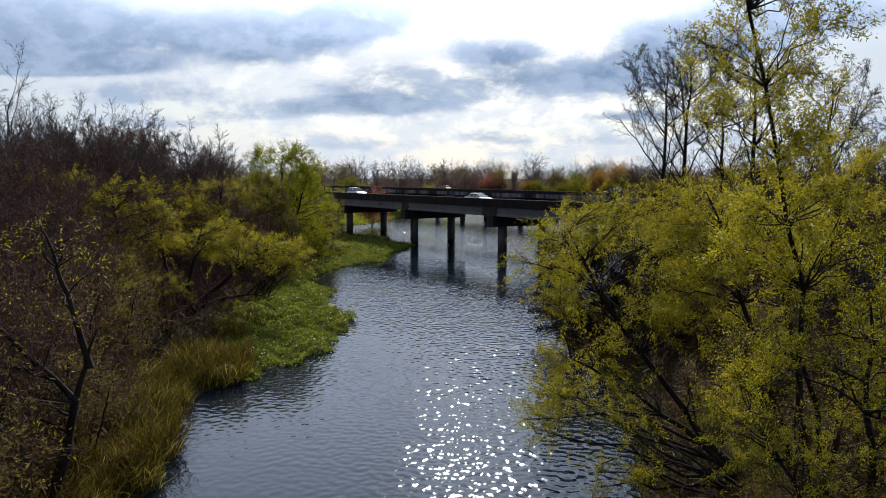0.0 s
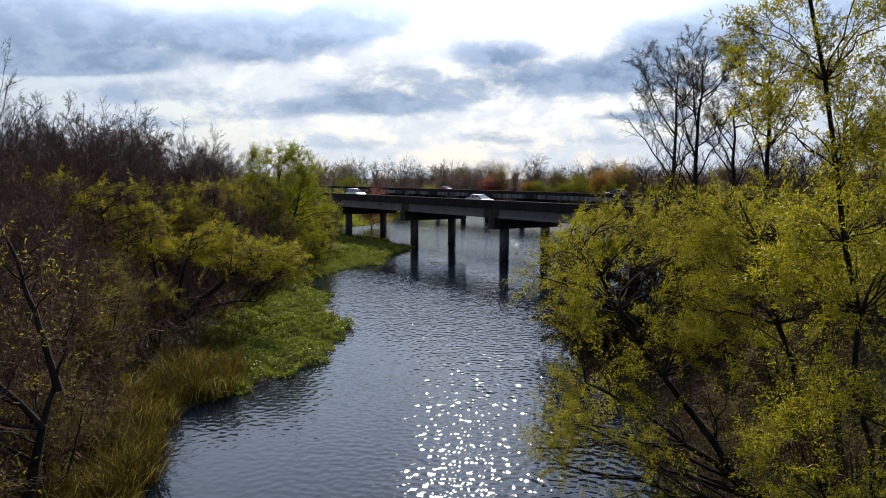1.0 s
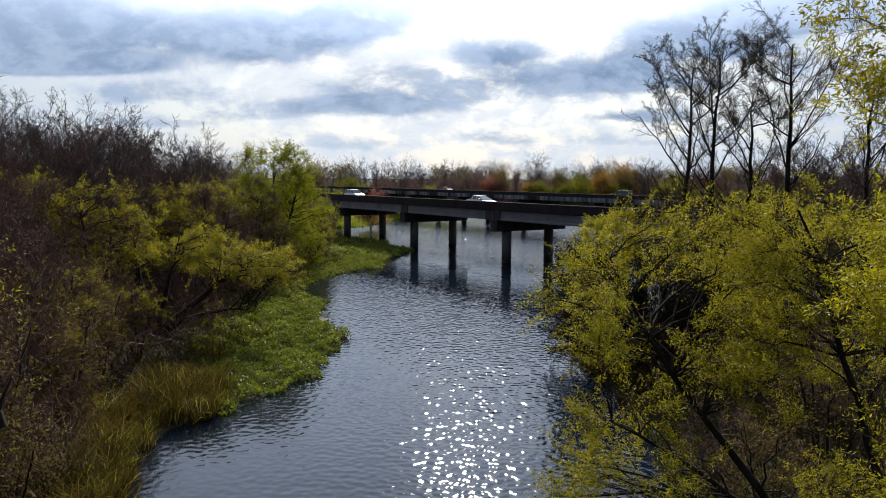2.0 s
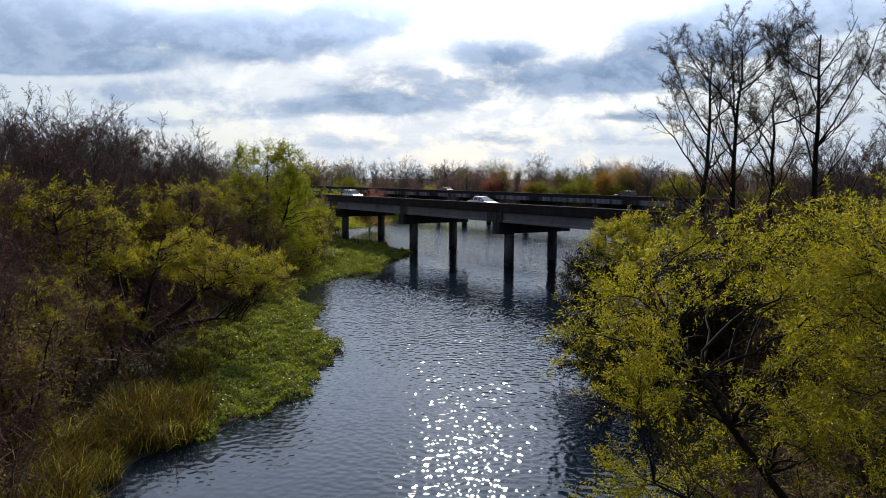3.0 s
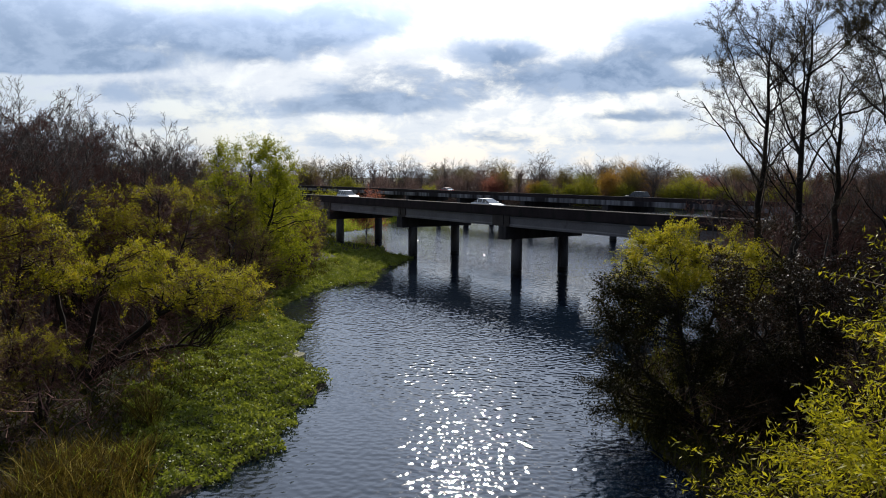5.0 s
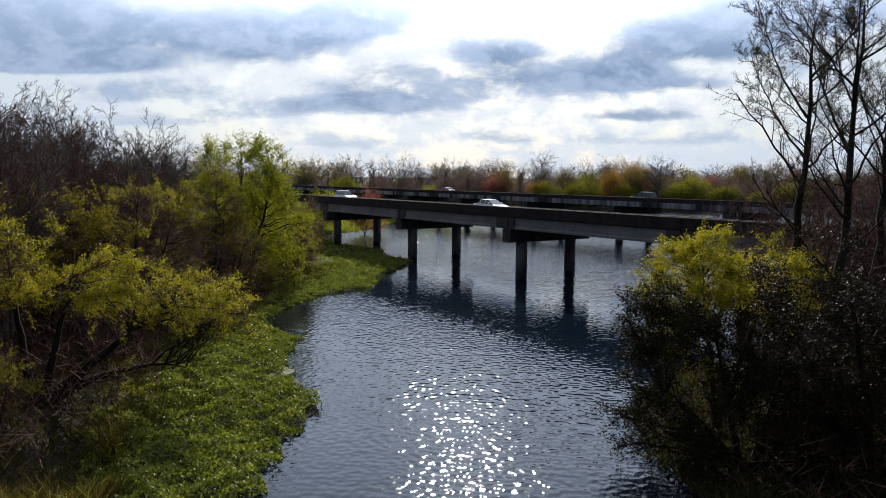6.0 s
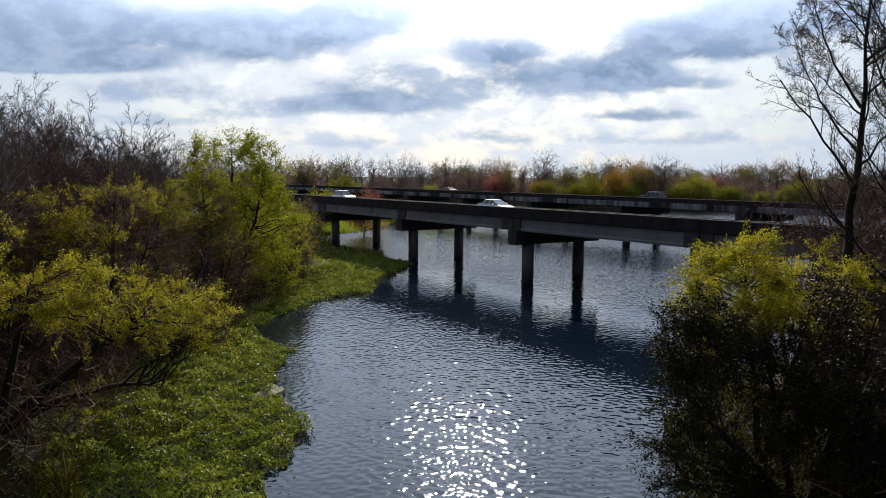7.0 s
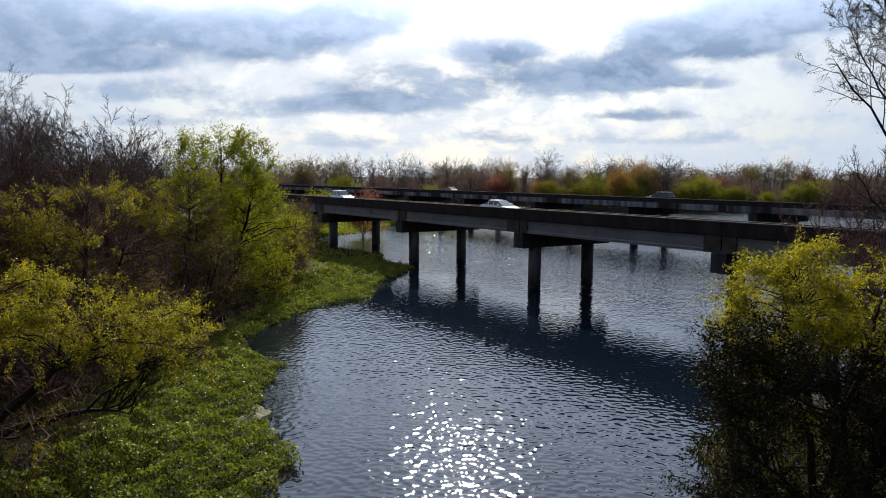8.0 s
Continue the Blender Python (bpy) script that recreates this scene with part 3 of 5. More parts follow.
def tree(name, seed, stems, crowns, limbs=40, twigs=12, twig_len=1.2, twig_w=0.03, lift=0.5, droop=0.15, shell=0.6, sub=0, sub_len=0.4,
         leaf=(0.12, 0.035), leaf_n=0, spread=0.1, wood=None, twig_mat=None, leaf_mat=None, limb_r=0.4, sides=6, leafy=1.0, whole=False, tip=0.3, tufts=0, gap=-2.0, label="", category="tree"):
    """A tree at the origin. stems: (foot, top, foot radius, bow); crowns: (centre, radii, share of the limbs).
    Limbs reach from the stems into the crowns, twigs leave the limbs, leaves sit along the twigs, in tufts where
    that is asked; gap: how far the foliage opens between its sprays (from -2, closed, to 1)."""
    rng = np.random.default_rng(seed)
    root = new(name)
    tagged(root, label, category, GROUPS.get(name, ""))
    g = Geo()
    lines = []
    for foot, top, r, bow in stems:
        foot, top = np.array(foot, float), np.array(top, float)
        p = bend(foot, top, np.array(bow, float), 12, rng, 0.02 * np.linalg.norm(top - foot) * 0.25)
        rad = r * (1 - np.linspace(0, 1, 12)) ** 0.8 * 0.94 + 0.02
        rad[0] *= 1.35
        tube(g, p, rad, sides)
        lines.append((p, rad))
    stem_p, stem_r = np.concatenate([l[0] for l in lines]), np.concatenate([l[1] for l in lines])
    share = np.array([c[2] for c in crowns], float)
    P0, P1, P2, green_limb = [], [], [], []
    for k in range(limbs):
        c, r, _ = crowns[rng.choice(len(crowns), p=share / share.sum())]
        way = unit(rng.normal(size=3))
        end = np.array(c) + np.array(r) * way * (shell + (1 - shell) * rng.random())
        end[2] = max(end[2], 0.3)
        cost = np.linalg.norm(stem_p - end, axis=1) + 2.5 * np.maximum(stem_p[:, 2] - end[2] + 0.25 * np.linalg.norm(stem_p[:, :2] - end[:2], axis=1), 0) + rng.random(len(stem_p)) * 1.0
        j = int(np.argmin(cost))
        start = stem_p[j]
        long = np.linalg.norm(end - start)
        p = bend(start, end, np.array((0, 0, lift * long * 0.25)) + rng.normal(size=3) * 0.08 * long, 7, rng, 0.025 * long)
        r0 = min(stem_r[j] * 0.7, 0.012 + limb_r * 0.035 * long)
        tube(g, p, np.linspace(r0, max(0.25 * r0, twig_w * 0.4), 7), max(3, sides - 2))
        u = tip + (1 - tip) * np.sqrt(rng.random(twigs)) if twigs else np.zeros(0)
        u[: max(1, twigs // 6)] = 1.0
        f = u * 5.999
        i = np.minimum(f.astype(int), 5)
        at = p[i] + (p[i + 1] - p[i]) * (f - i)[:, None]
        d = unit(unit(p[i + 1] - p[i]) * 0.7 + rng.normal(size=(twigs, 3)) * 0.55 + np.array((0, 0, 0.15)))
        ln = (twig_len * (0.5 + 0.8 * rng.random(twigs)))[:, None]
        low = (end[2] - c[2]) / r[2]
        green_limb.append(np.full(twigs, rng.random() < leafy + 0.25 * low * (leafy < 1)))
        P0.append(at), P1.append(at + d * ln * 0.5)
        P2.append(at + d * ln - np.array((0, 0, 1.0)) * ln * droop * (0.5 + rng.random((twigs, 1))))
    P0, P1, P2 = np.concatenate(P0), np.concatenate(P1), np.concatenate(P2)
    trunk = part("trunk", g.mesh("trunk", wood), None, root)
    for poly in trunk.data.polygons:
        poly.use_smooth = True

    def along(i, t):
        t = t[:, None]
        return (1 - t) ** 2 * P0[i] + 2 * t * (1 - t) * P1[i] + t ** 2 * P2[i]

    n = len(P0)
    g = Geo()
    side = unit(np.cross(P2 - P0, rng.normal(size=(n, 3)))) * twig_w * 0.5
    mid = (P0 + 2 * P1 + P2) / 4
    v = np.stack((P0 - side, P0 + side, mid + side * 0.7, mid - side * 0.7, P2), 1).reshape(-1, 3)
    b = np.arange(n)[:, None] * 5
    g.add(v, b + np.array([[0, 1, 2, 3]]), b + np.array([[3, 2, 4]]))
    if sub:
        i = np.repeat(np.arange(n), sub)
        t = 0.15 + 0.85 * rng.random(len(i))
        d = unit(unit(P2[i] - P0[i]) * 0.8 + rng.normal(size=(len(i), 3)) * 0.6) * (sub_len * (0.4 + rng.random((len(i), 1))))
        slivers(g, along(i, t), d, np.full(len(i), twig_w * 0.55), rng)
    tagged(part("twig_layer", g.mesh("twig_layer", twig_mat or wood), None, root), kind="stuff")
    if leaf_n:
        i = np.repeat(np.flatnonzero(np.concatenate(green_limb) & (rng.random(n) > 0.1)), leaf_n)
        far = P2[i] * 1.35
        i = i[np.sin(far[:, 0] + 1.3 * np.sin(far[:, 1])) * np.sin(far[:, 2] * 1.5 + far[:, 1]) + 0.35 * np.sin(far[:, 0] * 2.7 - far[:, 2] * 2.1) + 0.3 * rng.normal(size=len(i)) > gap]
        t = 0.15 + 0.9 * rng.random(len(i))
        if tufts:
            t = np.clip(0.2 + 0.8 * (np.floor(t * tufts) + 0.5 + 0.12 * rng.normal(size=len(i))) / tufts, 0.1, 1.05)
        d = unit(unit(P2[i] - P0[i]) * 0.6 + rng.normal(size=(len(i), 3)) * 0.7 - np.array((0, 0, 0.25)))
        size = leaf[0] * (0.55 + 0.8 * rng.random((len(i), 1)))
        g = Geo()
        leaves(g, along(i, t) + rng.normal(size=(len(i), 3)) * spread, d * size, size[:, 0] * leaf[1] / leaf[0], rng, whole)
        tagged(part("crown", g.mesh("crown", leaf_mat), None, root), kind="stuff")
    return root


def tubes(geo, P, R, sides):
    """Many tapering branches at once: P (branches, points, 3), R (branches, points)."""
    n, m, _ = P.shape
    t = unit(np.gradient(P, axis=1))
    ref = np.where(np.abs(t[:, :1, 2:]) < 0.8, np.array((0.0, 0.0, 1.0)), np.array((1.0, 0.0, 0.0)))
    a = unit(np.cross(t, np.broadcast_to(ref, t.shape)))
    b = np.cross(t, a)
    ang = np.arange(sides) * 2 * math.pi / sides
    ring = P[:, :, None] + R[:, :, None, None] * (np.cos(ang)[:, None] * a[:, :, None] + np.sin(ang)[:, None] * b[:, :, None])
    k, i, j = np.meshgrid(np.arange(n), np.arange(m - 1), np.arange(sides), indexing="ij")
    q, base = (j + 1) % sides, (k * m + i) * sides
    geo.add(ring.reshape(-1, 3), np.stack((base + j, base + q, base + sides + q, base + sides + j), -1).reshape(-1, 4))


def sprout(rng, P, R, L, count, span, angle, ratio, up, curl, points, least, taper=0.45):
    """Children along each branch: they leave it at the angle (degrees) and bend towards the light."""
    n, m, _ = P.shape
    i = np.repeat(np.arange(n), count)
    t = span[0] + (span[1] - span[0]) * ((np.tile(np.arange(count), n) + rng.random(len(i))) / count)
    f = np.minimum(t, 0.999) * (m - 1)
    k = f.astype(int)
    w = (f - k)[:, None]
    at = P[i, k] * (1 - w) + P[i, k + 1] * w
    way = unit(P[i, k + 1] - P[i, k])
    out = unit(np.cross(way, unit(rng.normal(size=way.shape))))
    a = np.radians(angle * (0.75 + 0.5 * rng.random(len(i))))[:, None]
    d = unit(way * np.cos(a) + out * np.sin(a) + np.array((0, 0, up)))
    long = L[i] * ratio * (1 - taper * t) * (0.65 + 0.7 * rng.random(len(i)))
    s = np.linspace(0, 1, points)[None, :, None]
    bow = (np.array((0, 0, curl)) + rng.normal(size=d.shape) * 0.16)[:, None]
    p = at[:, None] + long[:, None, None] * (d[:, None] * s + bow * s ** 2 * 0.6)
    p[:, 1:-1] += rng.normal(size=(len(i), points - 2, 3)) * (0.013 * long)[:, None, None]
    r0 = np.maximum(np.minimum((R[i, k] * (1 - w[:, 0]) + R[i, k + 1] * w[:, 0]) * 0.62, 0.017 * long), least)
    r = r0[:, None] * np.linspace(1, 0.35, points)
    return p, np.maximum(r, least * 0.5), long


def branchy(name, seed, stems, levels, twig_w=0.02, wood=None, twig_mat=None, leaf=(0.1, 0.05), leaf_n=0, leaf_mat=None, leaf_out=1.2, label="", category="tree"):
    """A tree that forks again and again. stems: (foot, top, foot radius, bow); levels: (count, span, angle, ratio, up, curl) from limbs to twigs."""
    rng = np.random.default_rng(seed)
    root = new(name)
    tagged(root, label, category, GROUPS.get(name, ""))
    P, R, L = [], [], []
    for foot, top, r, bow in stems:
        foot, top = np.array(foot, float), np.array(top, float)
        long = np.linalg.norm(top - foot)
        P.append(bend(foot, top, np.array(bow, float), 12, rng, 0.006 * long))
        rad = r * (1 - 0.86 * np.linspace(0, 1, 12) ** 1.1)
        rad[0] *= 1.4
        R.append(rad), L.append(long)
    P, R, L = np.stack(P), np.stack(R), np.array(L)
    g, fine = Geo(), Geo()
    tubes(g, P, R, 8)
    for k, (count, span, angle, ratio, up, curl) in enumerate(levels):
        last = len(levels) - 1 - k
        P, R, L = sprout(rng, P, R, L, count, span, angle, ratio, up, curl, (7, 5, 4)[min(k, 2)] if last else 3, twig_w * (0.5, 0.45, 0.8)[min(last, 2)], 0.25 if k == 0 else 0.45)
        if last:
            tubes(g if last > 1 else fine, P, R, 5 if k == 0 else 3)
        else:
            slivers(fine, P[:, 0], P[:, -1] - P[:, 0], np.full(len(P), twig_w), rng)
    part("trunk", g.mesh("trunk", wood, True), None, root)
    tagged(part("twig_layer", fine.mesh("twig_layer", twig_mat or wood), None, root), kind="stuff")
    if leaf_n:
        i = np.repeat(np.arange(len(P)), leaf_n)
        at = P[i, -1] + rng.normal(size=(len(i), 3)) * leaf[0] * leaf_out
        d = unit(rng.normal(size=(len(i), 3)) - np.array((0, 0, 0.3))) * (leaf[0] * (0.6 + 0.7 * rng.random((len(i), 1))))
        g = Geo()
        leaves(g, at, d, np.linalg.norm(d, axis=1) * leaf[1] / leaf[0], rng, False)
        tagged(part("crown", g.mesh("crown", leaf_mat), None, root), kind="stuff")
    return root


def put(ob, x, y, turn=0.0, size=1.0, dz=0.0, flat=1.0):
    """Move a thing to its place on the ground."""
    ob.matrix_world = spot(x, y, turn, size, dz, flat)
    return ob


def spot(x, y, turn=0.0, size=1.0, dz=0.0, flat=1.0):
    z = float(ground_height(x, y))
    return pose(x, y, max(z, -0.3) - 0.05 + dz, 0, 0, turn) @ Matrix.Diagonal((size * flat, size * flat, size, 1))


# the leaning willows over the right bank, close to the camera's way
W = dict(tip=0.62, wood=BARK, twig_mat=BROWN_TWIG, leaf_mat=WILLOW, category="willow tree")
put(tree("willow_tree", 11, [((0, 0, 0), (-6.8, 1.2, 9.0), 0.14, (-0.8, 0, -0.4)), ((0.3, 0.2, 0), (-1.4, 1.6, 10.6), 0.13, (0.6, 0, 0)), ((-0.2, 0, 0), (-6.8, 0.6, 5.4), 0.12, (0.4, 0, 0.9)),
    ((0.2, -0.2, 0), (-3.6, -0.8, 10.2), 0.12, (0.3, 0, -0.5)), ((0.2, 0, 0), (1.4, 0.8, 8.6), 0.12, (0.2, 0, 0)), ((0, -0.3, 0), (-4.6, -1.4, 3.2), 0.09, (0, 0, 0.9))],
    [((-5.6, 0.9, 8.1), (2.8, 2.5, 2.6), 1.5), ((-6.0, 0.6, 3.9), (2.2, 2.4, 2.3), 0.6), ((-1.8, 1.0, 8.3), (2.9, 2.6, 2.6), 1.3), ((-1.2, -0.5, 4.2), (2.8, 2.2, 2.2), 0.25)],
    limbs=165, twigs=16, twig_len=0.95, twig_w=0.014, leaf=(0.072, 0.018), leaf_n=84, spread=0.045, tufts=4, gap=-0.35, whole=True, leafy=0.9, lift=0.5, droop=0.1, limb_r=0.28, label="leaning willow with fresh yellow-green leaves beside the water", **W), 10.4, 19.4)
put(tree("willow_tree", 12, [((0, 0, 0), (-4.8, -4.2, 15.0), 0.06, (0.8, 1.2, 0))],
    [((-3.6, -3.0, 12.6), (1.3, 1.2, 2.6), 1.0), ((-2.1, -1.6, 9.6), (1.7, 1.5, 1.8), 0.7)],
    limbs=90, twigs=14, twig_len=0.7, twig_w=0.010, limb_r=0.10, leaf=(0.075, 0.022), leaf_n=46, whole=True, spread=0.045, tufts=4, lift=0.3, label="tall slender willow sapling with sparse yellow leaves", **W), 9.6, 16.4)
put(tree("willow_tree", 13, [((0, 0, 0), (-2.0, -1.5, 8.4), 0.11, (-0.5, 0, 0)), ((0, 0, 0), (1.5, 0.5, 7.5), 0.10, (0.4, 0, 0)), ((0, 0, 0), (-3.4, -0.8, 5.6), 0.09, (0, 0, 0.6)), ((0.2, 0, 0), (0.2, -0.6, 8.0), 0.09, (-0.3, 0, 0))],
    [((-2.2, -1.0, 6.4), (2.2, 2.2, 2.4), 1.0), ((1.0, 0.4, 6.0), (2.4, 2.4, 2.4), 1.0), ((-1.5, -1.2, 2.8), (2.4, 2.0, 1.8), 0.16)],
    limbs=130, twigs=13, twig_len=0.9, twig_w=0.013, leaf=(0.07, 0.0175), leaf_n=60, spread=0.04, tufts=4, gap=-0.35, whole=True, leafy=0.8, lift=0.5, droop=0.1, limb_r=0.28, label="many-stemmed willow thick with yellow-green leaves", **W), 9.5, 13.9)

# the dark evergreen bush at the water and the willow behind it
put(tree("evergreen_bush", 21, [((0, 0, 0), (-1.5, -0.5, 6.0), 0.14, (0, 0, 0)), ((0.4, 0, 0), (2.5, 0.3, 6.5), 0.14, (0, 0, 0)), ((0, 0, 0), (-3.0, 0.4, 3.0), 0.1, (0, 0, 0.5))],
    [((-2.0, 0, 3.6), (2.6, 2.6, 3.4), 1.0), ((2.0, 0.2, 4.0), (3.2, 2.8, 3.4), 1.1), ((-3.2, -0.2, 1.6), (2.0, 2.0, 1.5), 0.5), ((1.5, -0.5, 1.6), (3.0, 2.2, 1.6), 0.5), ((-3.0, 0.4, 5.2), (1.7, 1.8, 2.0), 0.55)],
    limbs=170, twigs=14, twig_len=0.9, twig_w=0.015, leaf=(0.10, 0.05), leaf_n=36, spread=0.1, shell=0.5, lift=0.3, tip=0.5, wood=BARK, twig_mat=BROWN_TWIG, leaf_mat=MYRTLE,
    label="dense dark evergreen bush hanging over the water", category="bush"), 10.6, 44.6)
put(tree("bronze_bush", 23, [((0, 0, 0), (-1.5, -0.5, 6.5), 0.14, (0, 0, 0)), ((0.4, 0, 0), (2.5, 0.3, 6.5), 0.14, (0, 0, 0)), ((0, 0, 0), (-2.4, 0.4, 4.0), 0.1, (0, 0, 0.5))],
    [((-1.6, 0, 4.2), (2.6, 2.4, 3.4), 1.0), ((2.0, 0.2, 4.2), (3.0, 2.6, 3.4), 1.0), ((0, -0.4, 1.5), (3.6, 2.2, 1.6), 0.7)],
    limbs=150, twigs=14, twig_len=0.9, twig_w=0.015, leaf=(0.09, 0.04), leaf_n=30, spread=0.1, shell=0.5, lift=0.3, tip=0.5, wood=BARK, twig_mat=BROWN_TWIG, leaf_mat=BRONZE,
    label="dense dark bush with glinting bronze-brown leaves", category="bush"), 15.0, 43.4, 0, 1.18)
put(tree("willow_tree", 22, [((0, 0, 0), (-1.0, 0, 7.5), 0.15, (0, 0, 0)), ((0, 0, 0), (2.2, 0.4, 7.6), 0.13, (0, 0, 0))],
    [((-1.2, 0, 6.4), (2.0, 2.0, 2.3), 1.0), ((2.2, 0.2, 6.4), (2.2, 2.0, 1.8), 0.45), ((0, -0.5, 4.4), (3.0, 2.0, 1.6), 0.15)],
    limbs=125, twigs=12, twig_len=0.9, twig_w=0.015, leaf=(0.11, 0.042), leaf_n=44, spread=0.07, tufts=4, gap=-0.5, lift=0.4, label="yellow-green willow rising behind a dark bush", **W), 11.2, 48.4)

# tall swamp cypresses on the right bank
CY = dict(wood=BARK, twig_mat=CYPRESS_TWIG, leaf_mat=CONE, category="cypress tree", label="tall almost bare swamp cypress with a spreading crown")


def cypress(seed, h, lean, limbs=12, low=0.36):
    """A straight trunk that forks near the top; long limbs sweep out and up into a broad flat crown."""
    rng = np.random.default_rng(seed)
    stems = [((0, 0, 0), (lean, 0, h * 0.87), 0.27, (0.1, 0, 0))]
    for k in range(4):
        a, z = 1.6 * k + rng.random(), h * (0.50 + 0.085 * k)
        r = 2.5 + 1.2 * rng.random()
        stems.append(((lean * z / h, 0, z), (lean + r * math.cos(a), r * math.sin(a), h * (0.84 + 0.09 * rng.random())), 0.055, (0.5 * math.cos(a), 0.5 * math.sin(a), -0.5)))
    return branchy("cypress_tree", seed, stems,
                   [(limbs, (low, 0.99), 52, 0.21, 0.05, 0.40), (8, (0.15, 1.0), 45, 0.48, 0.12, 0.25), (6, (0.15, 1.0), 48, 0.48, 0.05, 0.0), (6, (0.1, 1.0), 48, 0.55, 0.0, -0.25)],
                   twig_w=0.018, leaf=(0.05, 0.024), leaf_n=1, **CY)


cyp_a, cyp_b, cyp_c = cypress(31, 20.2, 0.3), cypress(32, 20.4, 0.6, 13), cypress(35, 18.4, 0.1, 13, 0.26)
put(cyp_a, 15.2, 50.6)
put(cyp_b, 15.7, 48.3)
put(cyp_c, 20.3, 53.0)
copy_thing(cyp_b, spot(21.1, 48.3, 200, 1.03))
copy_thing(cyp_a, spot(28.0, 52.5, 250, 0.95))


def bare(seed, h, w, wood, twig, name="bare_tree", label="leafless grey-brown tree on the bank", twigs=8):
    """Several leaders from a short trunk, fanning into a rounded crown."""
    rng = np.random.default_rng(seed)
    stems = [((0, 0, 0), (0.3, 0, h * 0.72), 0.016 * h, (0.2, 0.1, 0))]
    for k in range(3):
        a = 2.1 * k + rng.random()
        stems.append(((0.05 * math.cos(a), 0.05 * math.sin(a), 0), (w * 0.42 * math.cos(a), w * 0.42 * math.sin(a), h * (0.58 + 0.1 * rng.random())), 0.011 * h, (-0.3 * math.cos(a), -0.3 * math.sin(a), 0)))
    return branchy(name, seed, stems, [(9, (0.35, 1.0), 38, 0.34, 0.15, 0.25), (6, (0.2, 1.0), 38, 0.52, 0.08, 0.12), (6, (0.2, 1.0), 40, 0.50, 0.03, 0.05), (twigs, (0.1, 1.0), 42, 0.58, 0.0, -0.05)],
                   twig_w=0.021, wood=wood, twig_mat=twig, label=label, category="tree")


def shrub(seed, h, w, wood, twig, label, leaf_n=0, leaf_mat=None):
    rng = np.random.default_rng(seed)
    stems = [((0.3 * math.cos(a), 0.3 * math.sin(a), 0), (w * 0.6 * math.cos(a), w * 0.6 * math.sin(a), h * (0.7 + 0.25 * rng.random())), 0.05, (0, 0, 0.3)) for a in (0.3, 1.6, 2.9, 4.0, 5.3)]
    return tree("shrub", seed, stems, [((0, 0, h * 0.6), (w, w, h * 0.4), 1.0), ((0, 0, h * 0.25), (w, w, h * 0.24), 0.6)],
                limbs=40, twigs=13, twig_len=1.1, twig_w=0.024, shell=0.35, lift=-0.1, droop=0.0, sub=3, sub_len=0.55, leaf=(0.13, 0.05), leaf_n=leaf_n, leaf_mat=leaf_mat,
                wood=wood, twig_mat=twig, label=label, category="shrub", sides=5)


# left bank: named trees from near to far
rnd = random.Random(5)
bare_a = bare(41, 14.2, 4.6, GREY_BARK, GREY_TWIG)
bare_b = bare(42, 12.6, 4.0, GREY_BARK, RED_TWIG, label="leafless red-brown tree on the bank")
bare_d = bare(44, 14.6, 4.6, GREY_BARK, RED_TWIG, label="thickly twigged leafless red-brown tree", twigs=10)
bare_c = bare(43, 18.5, 5.2, GREY_BARK, GREY_TWIG)
put(bare_d, -24.0, 36.0), put(bare_a, -24.5, 34.2), put(bare_b, -19.5, 27.5), put(bare_c, -34.5, 81.6)
for src, x, y, s in ((bare_a, -27.4, 39.9, 1.05), (bare_b, -24.3, 25.2, 0.95), (bare_b, -29.5, 34.6, 1.1), (bare_b, -16.4, 18.9, 0.75), (bare_a, -31.6, 50.4, 1.05), (bare_b, -34.8, 58.8, 1.1), (bare_a, -28.5, 65.1, 0.95),
                     (bare_c, -40.1, 71.4, 1.0), (bare_c, -38.0, 86.1, 1.0), (bare_a, -30.6, 94.5, 1.1), (bare_c, -44.3, 99.8, 1.0), (bare_b, -26.4, 100.8, 1.0), (bare_c, -34.8, 109.2, 0.9), (bare_a, -25.3, 113.4, 0.9),
                     (bare_b, -42.2, 48.3, 1.2), (bare_c, -47.5, 60.9, 1.0), (bare_b, -21.1, 38.9, 0.8), (bare_b, 20.6, 32.6, 1.15), (bare_a, 25.3, 37.8, 1.1), (bare_a, 29.5, 59.9, 0.75), (bare_b, 34.8, 57.8, 0.8)):
    copy_thing(src, spot(x, y, rnd.random() * 360, s))

sh_a = shrub(51, 6.0, 2.8, GREY_BARK, RED_TWIG, "tangled leafless red-brown shrub")
sh_b = shrub(52, 5.0, 2.6, GREY_BARK, GREY_TWIG, "tangled grey-brown shrub with a few green leaves", 2, WILLOW)
sh_c = shrub(53, 6.5, 2.8, BARK, RED_TWIG, "brown shrub coming into olive leaf", 8, BUD)
put(sh_a, -16.9, 23.1), put(sh_b, -14.2, 19.9), put(sh_c, -20.0, 44.1)
for k in range(36):
    y = 13 + 105 * rnd.random()
    x = float(bank(LEFT, y)) - (4.5 if y < 34 or y > 66 else 9.0) - 24 * rnd.random() ** 1.3
    x = min(x, -0.136 * y - 4.5) if y > 70 else x
    copy_thing((sh_a, sh_b, sh_c, sh_a)[k % 4], spot(x, y, rnd.random() * 360, 0.7 + 0.6 * rnd.random()))
